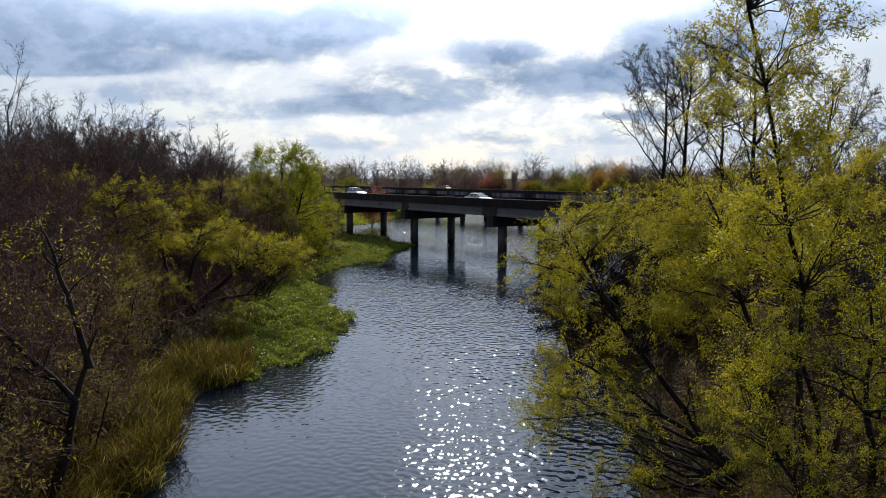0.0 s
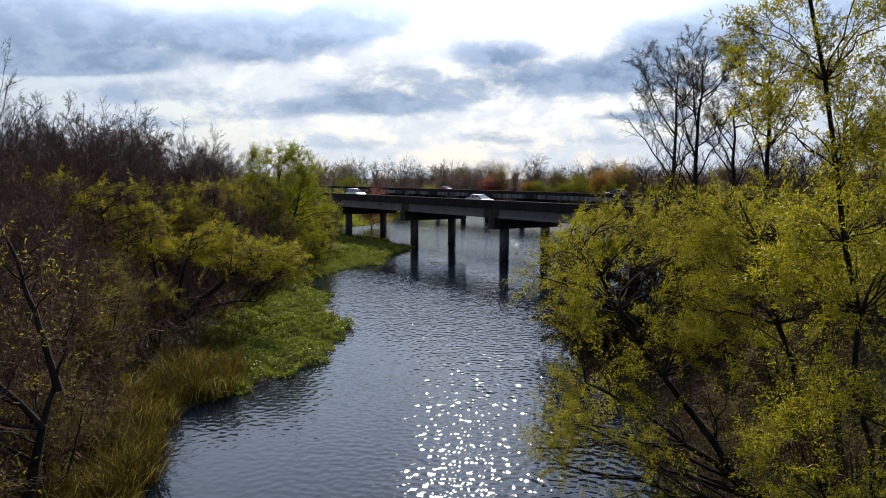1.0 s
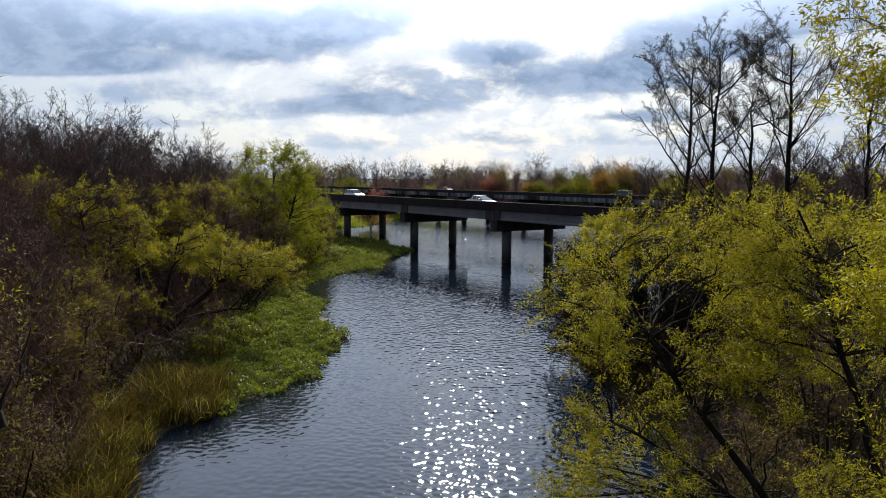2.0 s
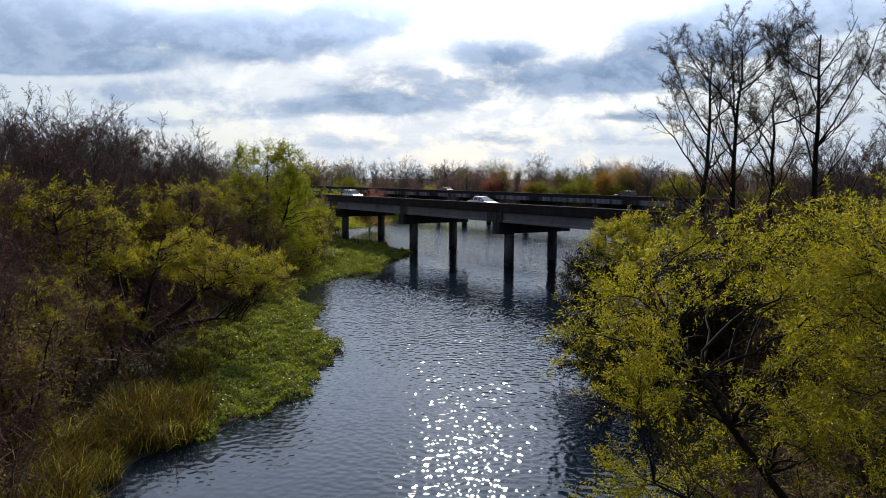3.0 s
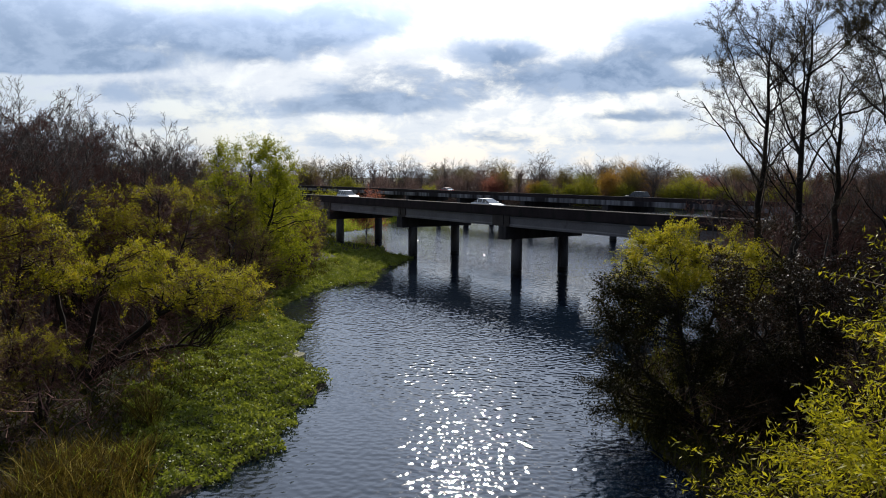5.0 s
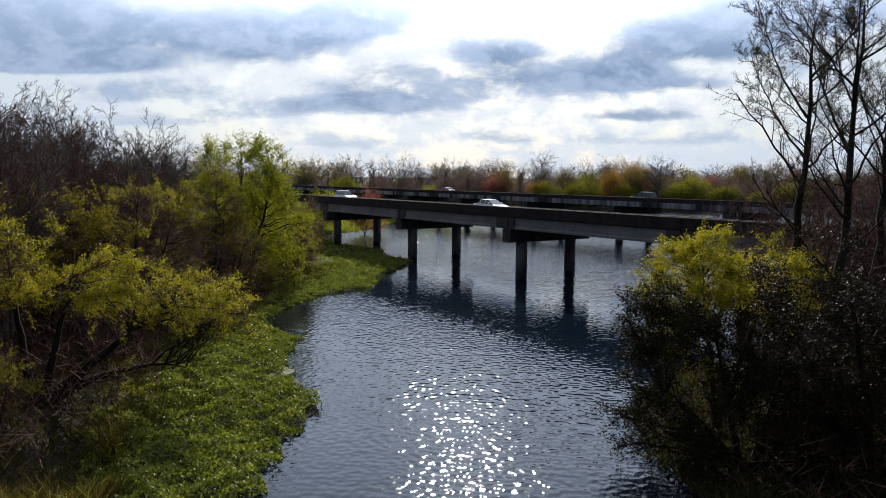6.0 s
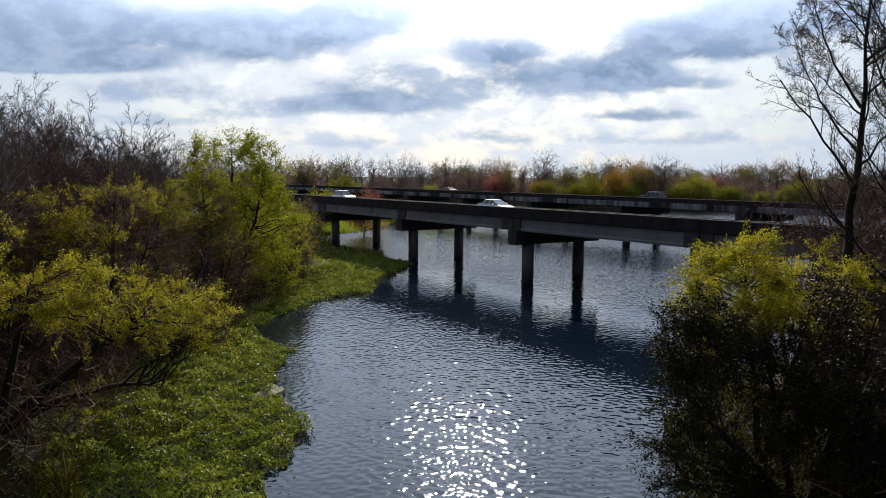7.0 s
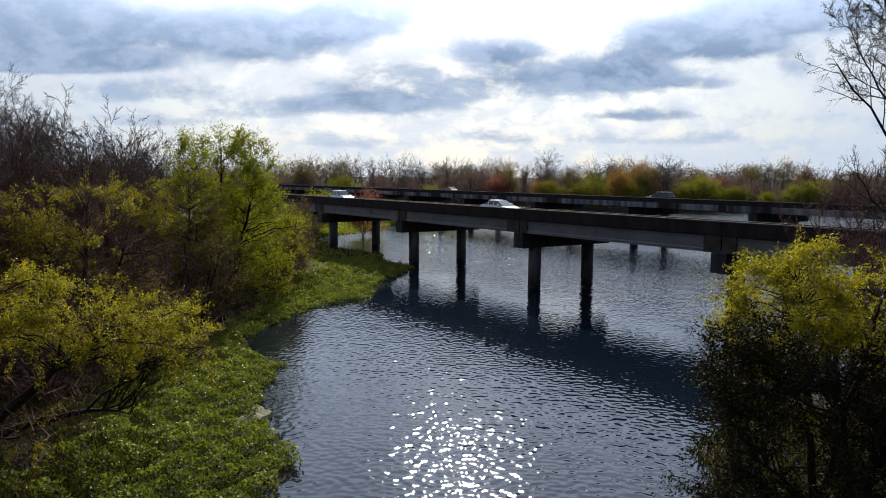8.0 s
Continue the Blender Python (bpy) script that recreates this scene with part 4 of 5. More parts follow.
for x, y, s in ((13.7, 29.4, 0.9), (16.9, 34.6, 1.0), (15.3, 38.9, 0.9), (19.0, 43.1, 1.0), (23.2, 46.2, 1.1), (21.1, 56.7, 1.0), (26.4, 55.7, 1.1), (31.6, 60.9, 1.1), (38.0, 65.1, 1.1), (12.7, 9.5, 0.8), (15.8, 21.0, 0.9), (17.9, 14.7, 1.0)):
    copy_thing((sh_a, sh_c)[int(x) % 2], spot(x, y, rnd.random() * 360, s))

for x, y, z in ((-12.2, 15.5, 1.0), (-13.0, 18.2, 0.9), (-14.8, 20.5, 1.2), (-12.6, 23.5, 0.75), (-14.6, 25.5, 1.05), (-17.2, 24.0, 1.2), (-13.6, 28.0, 0.7), (-16.4, 29.5, 1.1), (-19.0, 31.5, 1.2), (-16.2, 33.5, 0.9), (-20.5, 36.5, 1.2), (-17.8, 39.5, 0.8)):
    copy_thing((sh_a, sh_a, sh_c, sh_b)[int(-x * 10) % 4], spot(x, y, rnd.random() * 360, z))
for x, y, z in ((-15.2, 23.0, 0.75), (-18.2, 33.0, 0.95), (-22.0, 38.5, 1.0), (-20.5, 21.0, 0.8)):
    copy_thing(bare_b, spot(x, y, rnd.random() * 360, z))

for k in range(34):
    y = 40 + 80 * rnd.random()
    x = -25 - 0.10 * y - 22 * rnd.random()
    m = spot(x, y, rnd.random() * 360, 0.85 + 0.3 * rnd.random())
    if k % 3:
        copy_thing((bare_a, bare_b, bare_c, bare_b)[k % 4], m)

for x, y, z in ((19.5, 56.0, 0.66), (22.5, 54.0, 0.72), (24.0, 58.0, 0.70), (26.0, 54.5, 0.76), (28.5, 58.5, 0.74), (31.0, 56.0, 0.8), (33.0, 61.0, 0.76), (36.5, 60.0, 0.8), (40.0, 63.0, 0.8), (23.0, 50.0, 0.6), (26.5, 47.0, 0.7), (30.0, 51.0, 0.8)):
    copy_thing(bare_b, spot(x, y, rnd.random() * 360, z))
for x, y, z in ((17.0, 57.5, 0.9), (21.0, 60.0, 1.0), (25.5, 62.0, 1.1), (30.0, 64.5, 1.1), (35.0, 66.0, 1.2)):
    copy_thing(sh_a, spot(x, y, rnd.random() * 360, z))

for x, y, z in ((-26.5, 58.0, 1.3), (-29.5, 62.0, 1.4), (-25.0, 65.5, 1.3), (-28.5, 69.0, 1.5), (-32.0, 66.0, 1.5), (-26.0, 74.0, 1.5), (-30.5, 77.0, 1.6), (-24.5, 53.5, 1.2), (-28.0, 51.0, 1.4)):
    copy_thing(sh_a, spot(x, y, rnd.random() * 360, z))

for x, y, z in ((-22.0, 30.5, 0.9), (-25.0, 34.0, 1.1), (-27.5, 40.5, 1.15), (-24.0, 27.0, 0.85), (-30.0, 45.0, 1.15), (-31.5, 38.0, 1.2), (-19.0, 29.0, 0.85), (-28.5, 30.0, 0.95), (-33.0, 50.0, 1.2), (-26.0, 43.5, 1.05), (-34.5, 44.0, 1.2)):
    copy_thing((bare_b, bare_a)[int(y) % 3 == 0], spot(x, y, rnd.random() * 360, z))

for x, y, z in ((-20.5, 26.0, 0.78), (-27.0, 47.0, 1.0), (-30.5, 52.0, 1.08), (-28.0, 56.5, 1.0), (-34.0, 57.5, 1.12), (-32.5, 63.0, 1.08), (-37.0, 66.0, 1.15), (-30.0, 70.5, 1.05), (-36.0, 75.0, 1.15), (-29.0, 82.0, 1.05), (-34.0, 88.0, 1.1), (-27.5, 39.0, 1.0)):
    copy_thing(bare_d, spot(x, y, rnd.random() * 360, z))

# the dense maroon brush below the crowns of the left bank
thicket = branchy("shrub", 56, [((0.2 * math.cos(a), 0.2 * math.sin(a), 0), (2.2 * math.cos(a), 2.2 * math.sin(a), 7.6 + math.sin(5 * a)), 0.07, (0, 0, 0.5)) for a in (0.2, 1.3, 2.4, 3.5, 4.7, 5.6)],
                  [(9, (0.15, 1.0), 36, 0.30, 0.15, 0.1), (7, (0.2, 1.0), 42, 0.5, 0.1, 0.05), (9, (0.1, 1.0), 44, 0.65, 0.05, 0.0)], twig_w=0.024, wood=GREY_BARK, twig_mat=MAROON_TWIG,
                  label="tall dense thicket of leafless maroon twigs", category="shrub")
put(thicket, -27.0, 60.0)
for k in range(70):
    y = 44 + 70 * (k + rnd.random()) / 70
    copy_thing(thicket, spot(-15.5 - 0.17 * y - 15 * rnd.random(), y, rnd.random() * 360, 0.95 + 0.35 * rnd.random()))
for x, y, z in ((17.4, 58.0, 1.1), (19.8, 60.0, 1.25), (23.0, 62.0, 1.3), (27.0, 63.0, 1.35), (31.0, 64.0, 1.35), (36.0, 65.5, 1.4), (21.5, 57.0, 1.25), (25.5, 58.5, 1.3)):
    copy_thing(thicket, spot(x, y, rnd.random() * 360, z))
for x, y, z in ((-14.5, 24.0, 0.8), (-17.0, 26.0, 0.95), (-16.5, 29.5, 0.9), (-19.5, 32.0, 1.05), (-18.6, 35.0, 0.95), (-21.5, 35.0, 1.1), (-22.0, 39.0, 1.1), (-24.5, 38.0, 1.15), (-24.0, 42.0, 1.1), (-13.4, 20.5, 0.7), (-15.6, 21.0, 0.85)):
    copy_thing(thicket, spot(x, y, rnd.random() * 360, z))
# taller bare crowns standing over the brush
for ob, x, y, z in ((bare_a, -25.0, 57.0, 1.12), (bare_d, -27.5, 60.0, 1.12), (bare_a, -30.0, 56.0, 1.18), (bare_c, -29.0, 63.0, 0.92), (bare_a, -32.0, 61.0, 1.25), (bare_d, -26.2, 54.0, 1.12), (bare_a, -25.5, 75.0, 1.2), (bare_d, -29.0, 72.0, 1.15),
                    (bare_a, -32.0, 79.0, 1.25), (bare_d, -35.0, 74.0, 1.25), (bare_a, -28.0, 84.0, 1.15), (bare_d, -37.0, 82.0, 1.25), (bare_a, 25.5, 55.0, 1.05), (bare_d, 24.0, 50.5, 1.0), (bare_a, 29.0, 56.5, 1.15), (bare_d, 31.5, 53.0, 1.1)):
    copy_thing(ob, spot(x, y, rnd.random() * 360, z))
copy_thing(bare_a, spot(9.6, 51.0, 40, 0.52))
for x, y, z in ((20.0, 56.0, 1.55), (23.2, 58.5, 1.6), (26.4, 60.5, 1.65), (18.4, 52.4, 1.4), (22.4, 53.0, 1.5), (29.5, 62.0, 1.7)):
    copy_thing(sh_a, spot(x, y, rnd.random() * 360, z))
for k, (x, y, z) in enumerate(((8.2, 17.5, 0.5), (7.8, 22.0, 0.45), (9.6, 25.0, 0.6), (9.2, 28.5, 0.6), (7.6, 13.5, 0.45), (11.0, 16.0, 0.6), (11.4, 21.5, 0.65))):
    copy_thing((sh_c, sh_a)[k % 2], spot(x, y, rnd.random() * 360, z))
for k, (x, y, z) in enumerate(((-17.8, 66.5, 1.2), (-17.4, 71.0, 1.15), (-21.5, 68.0, 1.45), (-16.6, 62.5, 0.9), (-19.8, 58.0, 1.1), (-17.6, 77.0, 1.0))):
    copy_thing((sh_a, sh_c)[k % 2], spot(x, y, rnd.random() * 360, z))
for x, y, z in ((17.0, 55.6, 0.60), (19.6, 57.6, 0.62), (18.4, 53.4, 0.58), (21.6, 55.2, 0.64), (24.2, 57.0, 0.66), (27.0, 59.5, 0.68), (16.0, 51.0, 0.5), (20.0, 50.2, 0.56)):
    copy_thing(bare_d, spot(x, y, rnd.random() * 360, z))

L = dict(tip=0.55, wood=BARK, twig_mat=RED_TWIG, leaf_mat=WILLOW, category="willow tree")
near_trunk = tree("willow_tree", 61, [((0, 0, 0), (1.1, 1.2, 5.8), 0.2, (-0.3, 0, 0)), ((0.9, 1.0, 4.6), (-0.9, 1.6, 9.5), 0.1, (0.2, 0, 0)), ((0.6, 0.7, 3.6), (-3, 0.5, 7.5), 0.08, (0, 0, 0))],
    [((-0.6, 1.0, 7.5), (2.2, 2.0, 2.2), 1.0), ((-1.2, 0, 4.6), (2.2, 2.0, 1.8), 0.8)], limbs=34, twigs=9, twig_len=0.9, twig_w=0.02, sub=4, leaf=(0.11, 0.035), leaf_n=5, spread=0.08,
    label="dark leaning willow trunk with sparse new leaves", **L)
put(near_trunk, -12.0, 20.6)
# low willow leaning out over the floating plants
put(tree("willow_tree", 62, [((0, 0, 0), (5.5, 1.5, 4.6), 0.28, (0.5, 0, 0.6)), ((0.2, 0.2, 0), (5.5, 3.0, 1.0), 0.2, (0.5, 0, 1.6)), ((-0.3, 0, 0), (-1.5, 0.5, 7.0), 0.2, (0, 0, 0)), ((0, 0, 0), (1.6, 0.5, 6.4), 0.2, (0, 0, 0))],
    [((6.6, 1.6, 4.5), (3.4, 2.6, 1.15), 1.3), ((3.2, 1.0, 5.2), (2.8, 2.2, 1.5), 1.0), ((-0.5, 0, 6.4), (3.0, 2.4, 2.0), 0.5), ((3.0, -0.5, 2.4), (3.4, 2.0, 1.0), 0.10)],
    limbs=130, twigs=12, twig_len=1.1, twig_w=0.022, leaf=(0.105, 0.04), leaf_n=54, leafy=0.8, spread=0.075, tufts=5, gap=-0.25, lift=0.5, droop=0.12, label="low dark-limbed willow leaning far out over floating plants", **L), -19.0, 49.9)
wil_l = tree("willow_tree", 63, [((0, 0, 0), (-0.6, 0.4, 9.6), 0.24, (0.3, 0, 0)), ((0.2, 0, 0), (2.0, 0, 8.0), 0.18, (0, 0, 0)), ((-0.2, 0, 0), (-2.4, 0, 7.6), 0.16, (0, 0, 0))],
    [((0, 0, 8.4), (3.0, 2.8, 2.6), 1.2), ((1.8, 0, 6.2), (2.4, 2.4, 2.2), 0.8), ((-2.0, 0, 6.0), (2.4, 2.4, 2.2), 0.8), ((0, 0, 3.2), (3.4, 3.0, 1.8), 0.4)],
    limbs=110, twigs=12, twig_len=1.2, twig_w=0.024, leaf=(0.12, 0.05), leaf_n=48, leafy=0.31, spread=0.09, tufts=5, gap=-0.3, lift=0.4, droop=0.08, sub=12, label="spreading willow with yellow-green spring leaves", **L)
put(wil_l, -26.0, 46.5, 20)
copy_thing(wil_l, spot(-22.0, 48.2, 75, 0.98))
for x, y, a, s in ((-25.8, 46.2, 140, 1.0), (-20.6, 63.5, 200, 0.98), (-24.8, 60.9, 80, 0.95), (-18.8, 74.0, 310, 0.95), (-22.7, 71.4, 40, 1.0), (-18.5, 38.3, 250, 0.62), (-16.0, 89.0, 30, 0.6), (-17.0, 98.0, 120, 0.62), (-17.6, 44.0, 30, 0.42), (-16.0, 33.0, 160, 0.42), (-19.6, 41.4, 70, 0.52)):
    copy_thing(wil_l, spot(x, y, a, s))
green = tree("green_tree", 64, [((0, 0, 0), (0.4, 0, 12.0), 0.26, (0, 0, 0)), ((0.3, 0, 0), (3.0, 0, 10.0), 0.2, (0, 0, 0)), ((-0.3, 0, 0), (-2.6, 0, 11.0), 0.2, (0, 0, 0))],
    [((0.4, 0, 9.6), (4.2, 3.6, 3.9), 1.2), ((2.6, 0, 6.0), (3.6, 3.2, 3.6), 0.9), ((-2.6, 0, 6.6), (3.2, 3.0, 3.6), 0.8), ((3.0, 0, 2.6), (2.6, 2.6, 2.0), 0.3)],
    limbs=130, twigs=12, twig_len=1.3, twig_w=0.024, tip=0.5, leaf=(0.16, 0.07), leaf_n=46, spread=0.12, tufts=4, gap=-0.9, lift=0.1, droop=-0.1, wood=BARK, leaf_mat=FRESH, label="full bright-green spring tree by the bridge")
put(green, -19.3, 82.4, 0, 1.06)
copy_thing(green, spot(-19.5, 93.0, 100, 0.66))

# ---------------------------------------------------------------- far woods beyond the bridges
def far_tree(seed, h, w, twig, leaf_mat, leaf_n, label, limbs=16, low=0.3, angle=50, curl=0.2, fork=0.18):
    return branchy("far_tree", seed, [((0, 0, 0), (0.3, 0, h * 0.74), 0.012 * h, (0.1, 0, 0)), ((0.1, 0, 0), (-fork * w, 0.2, h * 0.66), 0.009 * h, (0, 0, 0)), ((0, 0.1, 0), (fork * w, -0.2, h * 0.68), 0.009 * h, (0, 0, 0))],
                   [(limbs, (low, 1.0), angle, 1.35 * w / h, 0.05, curl), (6, (0.2, 1.0), 42, 0.5, 0.08, 0.1), (7, (0.2, 1.0), 45, 0.55, 0.0, 0.0)],
                   twig_w=0.04, wood=GREY_BARK, twig_mat=twig, leaf=(0.24, 0.15), leaf_out=2.4, leaf_n=leaf_n, leaf_mat=leaf_mat, label=label, category="tree")


FAR = [far_tree(71, 14.5, 4.6, GREY_TWIG, None, 0, "leafless grey tree of the far woods", fork=0.5), far_tree(72, 12.0, 4.2, RED_TWIG, None, 0, "leafless red-brown tree of the far woods", fork=0.4),
       far_tree(73, 11.5, 4.2, GREY_TWIG, BUD, 2, "budding olive-brown tree of the far woods", fork=0.4), far_tree(74, 8.5, 3.6, GREY_TWIG, FARGREEN, 5, "round pale green tree of the far woods", low=0.12, angle=65, curl=0.1, fork=0.5),
       far_tree(75, 11.5, 4.0, GREY_TWIG, RUST, 4, "rust-orange tree of the far woods", low=0.25, angle=60, fork=0.4), far_tree(76, 8.0, 3.2, RED_TWIG, REDBUD, 4, "red-budded maple of the far woods", low=0.15, angle=60, fork=0.5),
       far_tree(77, 15.5, 2.6, GREY_TWIG, BUD, 1, "dark flat-topped cypress of the far woods", low=0.72, limbs=7, angle=80, curl=0.0, fork=0.03),
       far_tree(78, 13.5, 2.4, FAR_TWIG, None, 0, "slim leafless tree of the far woods", low=0.35, limbs=12, angle=40, fork=0.3)]
for k, ob in enumerate(FAR):
    put(ob, -40 + 30 * k, 282 + 5 * (k % 3))
for k in range(190):
    row = k % 4
    x = -170 + 400 * (k + rnd.random()) / 190
    y = 268 + 13 * row + 9 * rnd.random()
    kind = rnd.choices(range(8), (5, 5, 5, 1.1, 0.3, 0.5, 1.6, 6))[0]
    copy_thing(FAR[kind], spot(x, y, rnd.random() * 360, 1.05 + 0.45 * rnd.random()))
for kind, x, y, s in ((4, 56, 262, 1.2), (3, 60, 260, 1.0), (3, 43, 262, 1.0), (3, 77, 262, 1.0), (3, 83, 261, 1.3), (0, 71, 260, 1.35), (0, 50, 263, 1.25), (3, -35, 262, 1.2), (5, -15.7, 150, 1.0), (3, 33.5, 261, 1.05), (3, 92, 261, 0.85), (3, 113, 260, 0.95), (3, 119, 261, 1.15), (3, 48, 260, 1.1), (5, 16, 262, 1.3), (3, -6, 262, 0.85), (3, -24.5, 156, 0.95), (3, 104, 259, 0.7), (6, 115, 272, 1.3), (3, 96, 262, 0.9), (4, 30, 264, 0.8), (2, 64, 262, 1.2), (2, 20, 263, 1.1)):
    copy_thing(FAR[kind], spot(x, y, 47 * x, s))


# ---------------------------------------------------------------- ground cover
def scatter(n, seed, inside, x0, x1, y0, y1):
    rng = np.random.default_rng(seed)
    x, y = x0 + (x1 - x0) * rng.random(n * 4), y0 + (y1 - y0) * rng.random(n * 4)
    ok = inside(x, y)
    return x[ok][:n], y[ok][:n], rng


def floating_plants():
    """Broad glossy leaves standing a hand above the mats."""
    def inside(x, y):
        d = bank(LEFT, y) - x
        lumps = np.sin(x * 1.3 + 2 * np.sin(y * 0.8)) * np.sin(y * 1.1 + 1.5 * np.sin(x))
        return (d > -0.15 + 0.5 * lumps) & (d < 9) & (y > 35) & (x > -10.9 - 0.46 * (y - 37.0)) & ((y < 66) | (y > 84) | (d < 3))
    x, y, rng = scatter(110000, 3, inside, -22, -4, 32, 115)
    n = len(x)
    clump = np.sin(x * 2.1 + 1.3 * np.sin(y * 1.7)) * np.sin(y * 2.4 + 1.1 * np.sin(x * 1.9))
    z = np.maximum(ground_height(x, y), 0) + 0.03 + (0.22 + 0.4 * np.maximum(clump, -0.45)) * rng.random(n)
    way = unit(np.stack((rng.normal(size=n), rng.normal(size=n), 0.5 + 0.5 * rng.random(n)), -1)) * (0.09 + 0.07 * rng.random((n, 1)))
    g = Geo()
    leaves(g, np.stack((x, y, z), -1), way, 0.11 + 0.05 * rng.random(n), rng, False)
    tagged(new("floating_plants", g.mesh("floating_plants", HYACINTH)), "mat of bright green floating water plants along the bank", "water plants", kind="stuff")


def blades(name, label, mat, x, y, rng, h, w, lean):
    n = len(x)
    at = np.stack((x, y, np.maximum(ground_height(x, y), 0) - 0.03), -1)
    d = unit(np.stack((rng.normal(size=n) * lean, rng.normal(size=n) * lean, np.ones(n)), -1))
    ln = (h * (0.5 + 0.7 * rng.random(n)))[:, None]
    mid = at + d * ln * 0.6
    tip = mid + unit(d + np.stack((rng.normal(size=n), rng.normal(size=n), -0.3 * np.ones(n)), -1) * 0.7) * ln * 0.45
    side = unit(np.cross(d, rng.normal(size=(n, 3)))) * w * 0.5
    g = Geo()
    b = np.arange(n)[:, None] * 5
    g.add(np.stack((at - side, at + side, mid + side * 0.8, mid - side * 0.8, tip), 1).reshape(-1, 3), b + np.array([[0, 1, 2, 3]]), b + np.array([[3, 2, 4]]))
    tagged(new(name, g.mesh(name, mat)), label, "grass", kind="stuff")


def undergrowth(name, label, x, y, rng, h, long, twig_w, mat, rise=0.2):
    """Tangled low twigs, joined: thousands of them."""
    n = len(x)
    z = np.maximum(ground_height(x, y), 0) + h * rng.random(n) ** 1.15
    way = unit(np.stack((rng.normal(size=n), rng.normal(size=n), rise + rng.random(n)), -1)) * (long * (0.4 + 0.8 * rng.random((n, 1))))
    g = Geo()
    slivers(g, np.stack((x, y, z), -1), way, twig_w * (0.5 + rng.random(n)), rng)
    tagged(new(name, g.mesh(name, mat)), label, "undergrowth", kind="stuff")


x, y, rng = scatter(60000, 8, lambda x, y: (bank(LEFT, y) - x > np.where((y > 34) & (y < 66), 7.0, 2.0)) & (bank(LEFT, y) - x < 34) & ((y < 70) | (x < -0.136 * y - 2.5)), -60, -8, 8, 130)
undergrowth("undergrowth", "tangled red-brown leafless undergrowth on the bank", x, y, rng, 2.4, 1.2, 0.045, RED_TWIG)
x, y, rng = scatter(16000, 9, lambda x, y: (x - bank(RIGHT, y) > 0.5) & (x - bank(RIGHT, y) < 24), 4, 60, 6, 66)
undergrowth("undergrowth", "tangled brown undergrowth beneath the trees", x, y, rng, 2.4, 1.2, 0.04, BROWN_TWIG)
def wood_height(x, y):
    return 11.5 + 1.5 * np.sin(x * 0.21) + 1.2 * np.sin(x * 0.083 + 1) + 1.5 * np.sin(x * 0.53 + y * 0.1) + 1.0 * np.sin(x * 1.3 + y * 0.3)


x, y, rng = scatter(190000, 10, lambda x, y: y > 264, -160, 200, 262, 290)
undergrowth("far_undergrowth", "red-brown leafless brush of the far woods", x, y, rng, wood_height(x, y) - 4.2, 1.9, 0.13, FAR_TWIG, 0.7)
x, y, rng = scatter(90000, 16, lambda x, y: y > 264, -160, 200, 262, 300)
undergrowth("far_undergrowth", "fine grey-brown leafless brush of the far woods", x, y, rng, wood_height(x, y) - 3.0, 2.0, 0.08, FAR_TWIG, 1.1)
floating_plants()
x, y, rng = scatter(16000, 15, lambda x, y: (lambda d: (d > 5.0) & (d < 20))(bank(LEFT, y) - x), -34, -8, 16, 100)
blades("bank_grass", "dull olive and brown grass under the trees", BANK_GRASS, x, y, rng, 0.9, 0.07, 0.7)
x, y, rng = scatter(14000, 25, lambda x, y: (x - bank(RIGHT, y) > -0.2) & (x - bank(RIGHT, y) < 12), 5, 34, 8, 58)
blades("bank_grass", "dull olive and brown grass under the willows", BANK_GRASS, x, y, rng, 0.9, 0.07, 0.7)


def reed_bed(x, y):
    d = bank(LEFT, y) - x
    lumps = np.sin(x * 2.3 + np.sin(y * 1.7)) * np.sin(y * 1.9 + x)
    return (d > 0.1 + 0.4 * np.sin(y * 2.1)) & (d < 5.5 + np.sin(y)) & ((y < 36.5) | (x < -9.9 - 0.46 * (y - 37.0) + 0.5 * lumps)) & (lumps > -0.6)


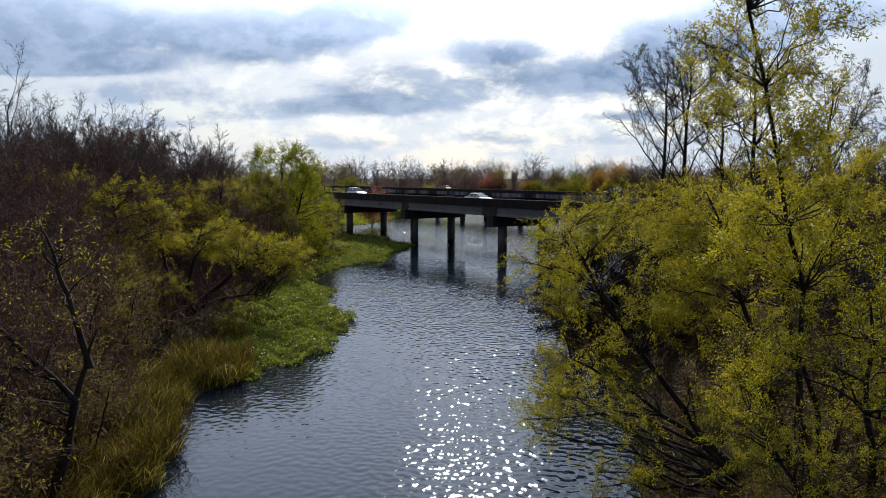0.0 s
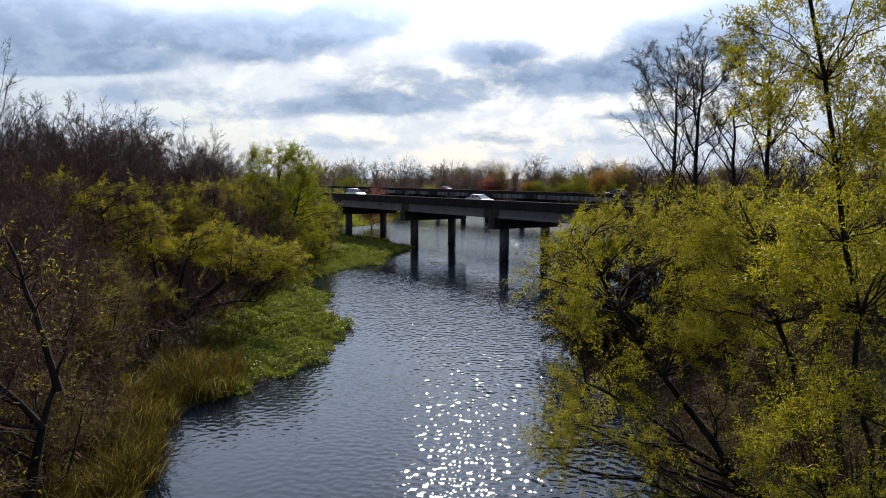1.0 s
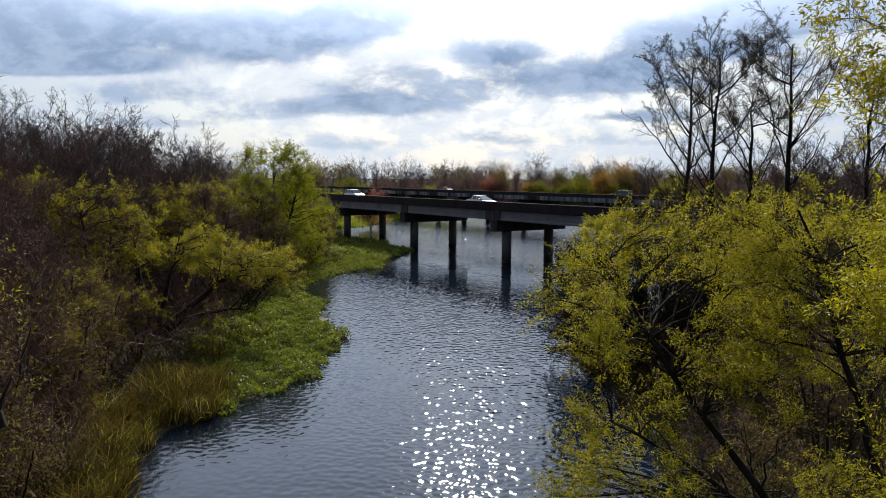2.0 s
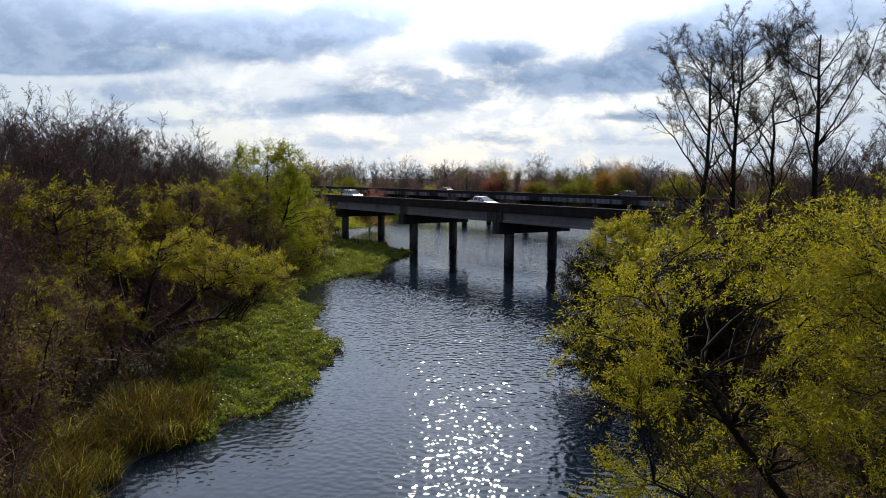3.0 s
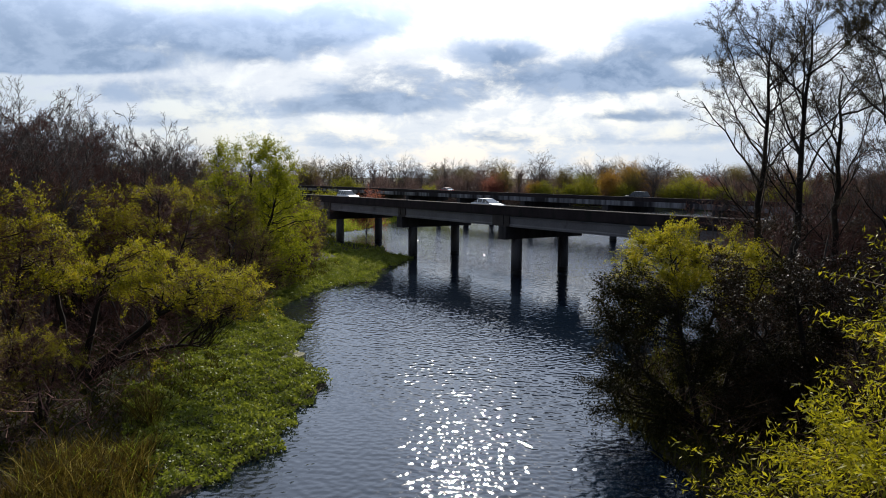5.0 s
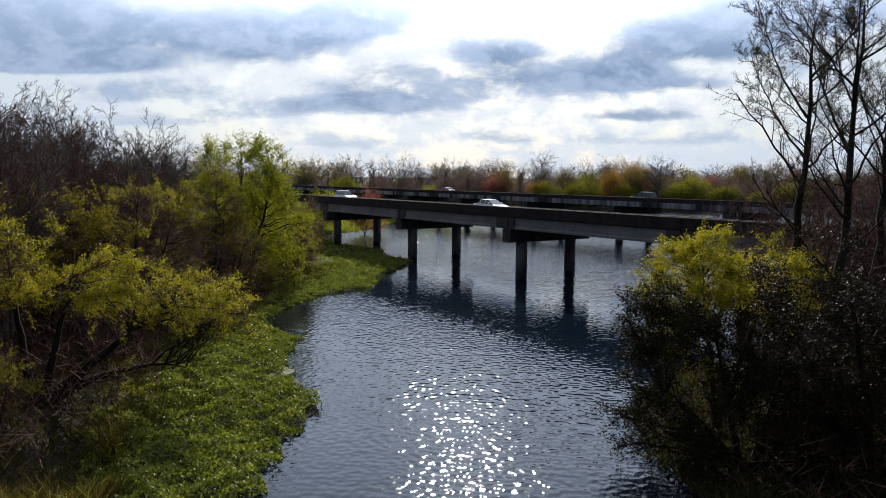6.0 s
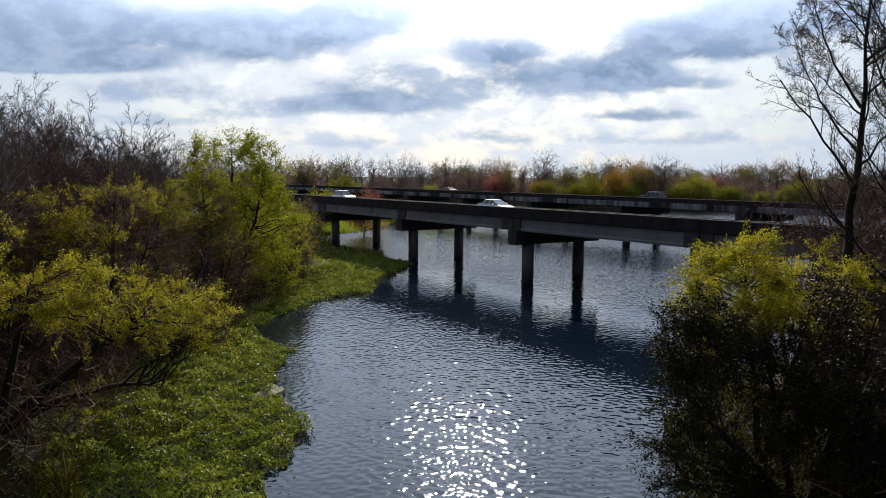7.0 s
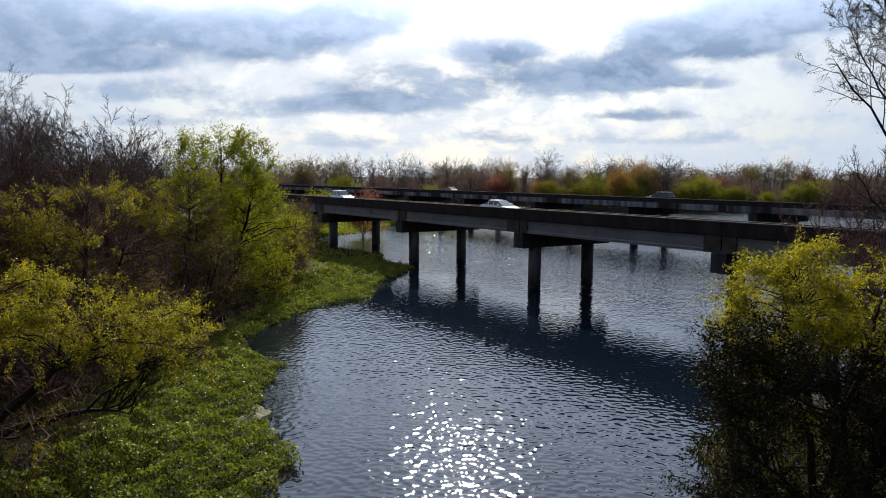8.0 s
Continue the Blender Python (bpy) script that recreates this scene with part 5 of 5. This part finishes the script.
x, y, rng = scatter(17000, 4, reed_bed, -23, -7, 17, 50)
blades("reeds", "tall tan and rust-brown marsh reeds at the water's edge", REED, x, y, rng, 1.6 + 0.6 * np.sin(x * 1.1) * np.sin(y * 0.8), 0.032, 0.5)
x, y, rng = scatter(2200, 14, reed_bed, -23, -7, 20, 50)
blades("reeds", "green young reeds among the tan ones", GRASS, x, y, rng, 1.2 + 0.4 * np.sin(x * 0.9 + 1) * np.sin(y * 0.7), 0.04, 0.5)
x, y, rng = scatter(30000, 6, lambda x, y: (shore(x, y) > 0.2) & (shore(x, y) < 30), -70, 90, 82, 262)
blades("marsh_grass", "short bright green marsh grass on the far bank", GRASS, x, y, rng, 0.5, 0.14, 0.5)


x, y, rng = scatter(26000, 26, lambda x, y: (bank(LEFT, y) - x > -0.2) & (bank(LEFT, y) - x < 22), -48, -4, 134, 214)
blades("marsh_grass", "bright green marsh beyond the near bridge", GRASS, x, y, rng, 0.6, 0.2, 0.6)


def mud_patch(x, y, rx, ry):
    """A low pale cake of dead plants and mud with a ragged rim."""
    rng = np.random.default_rng(77)
    bm = bmesh.new()
    n = 28
    rings = []
    for k, (f, z) in enumerate(((1.0, -0.05), (0.93, 0.16), (0.6, 0.24), (0.25, 0.26))):
        rings.append([bm.verts.new((rx * f * (1 + 0.16 * math.sin(3 * a + 1) + 0.1 * math.sin(7 * a)) * math.cos(a), ry * f * (1 + 0.12 * math.sin(5 * a)) * math.sin(a), z + 0.03 * rng.normal() * (k > 0)))
                      for a in (2 * math.pi * i / n for i in range(n))])
    for a, b in zip(rings, rings[1:]):
        for i in range(n):
            bm.faces.new((a[i], a[(i + 1) % n], b[(i + 1) % n], b[i]))
    bm.faces.new(rings[-1])
    me = bpy.data.meshes.new("mud_patch")
    bm.to_mesh(me)
    bm.free()
    me.materials.append(DEAD)
    ob = tagged(new("mud_patch", me), "pale flat patch of dead plants and mud in the green mat", "mud patch")
    ob.location = (x, y, 0.02)


DEAD = material("dead_plant_litter", (0.13, 0.12, 0.07), (0.27, 0.25, 0.17), 2.5, 0.95, 0.6, 18, dist=0.05)
mud_patch(-9.7, 56.6, 0.7, 1.15)
mud_patch(-8.4, 54.3, 0.35, 0.6)
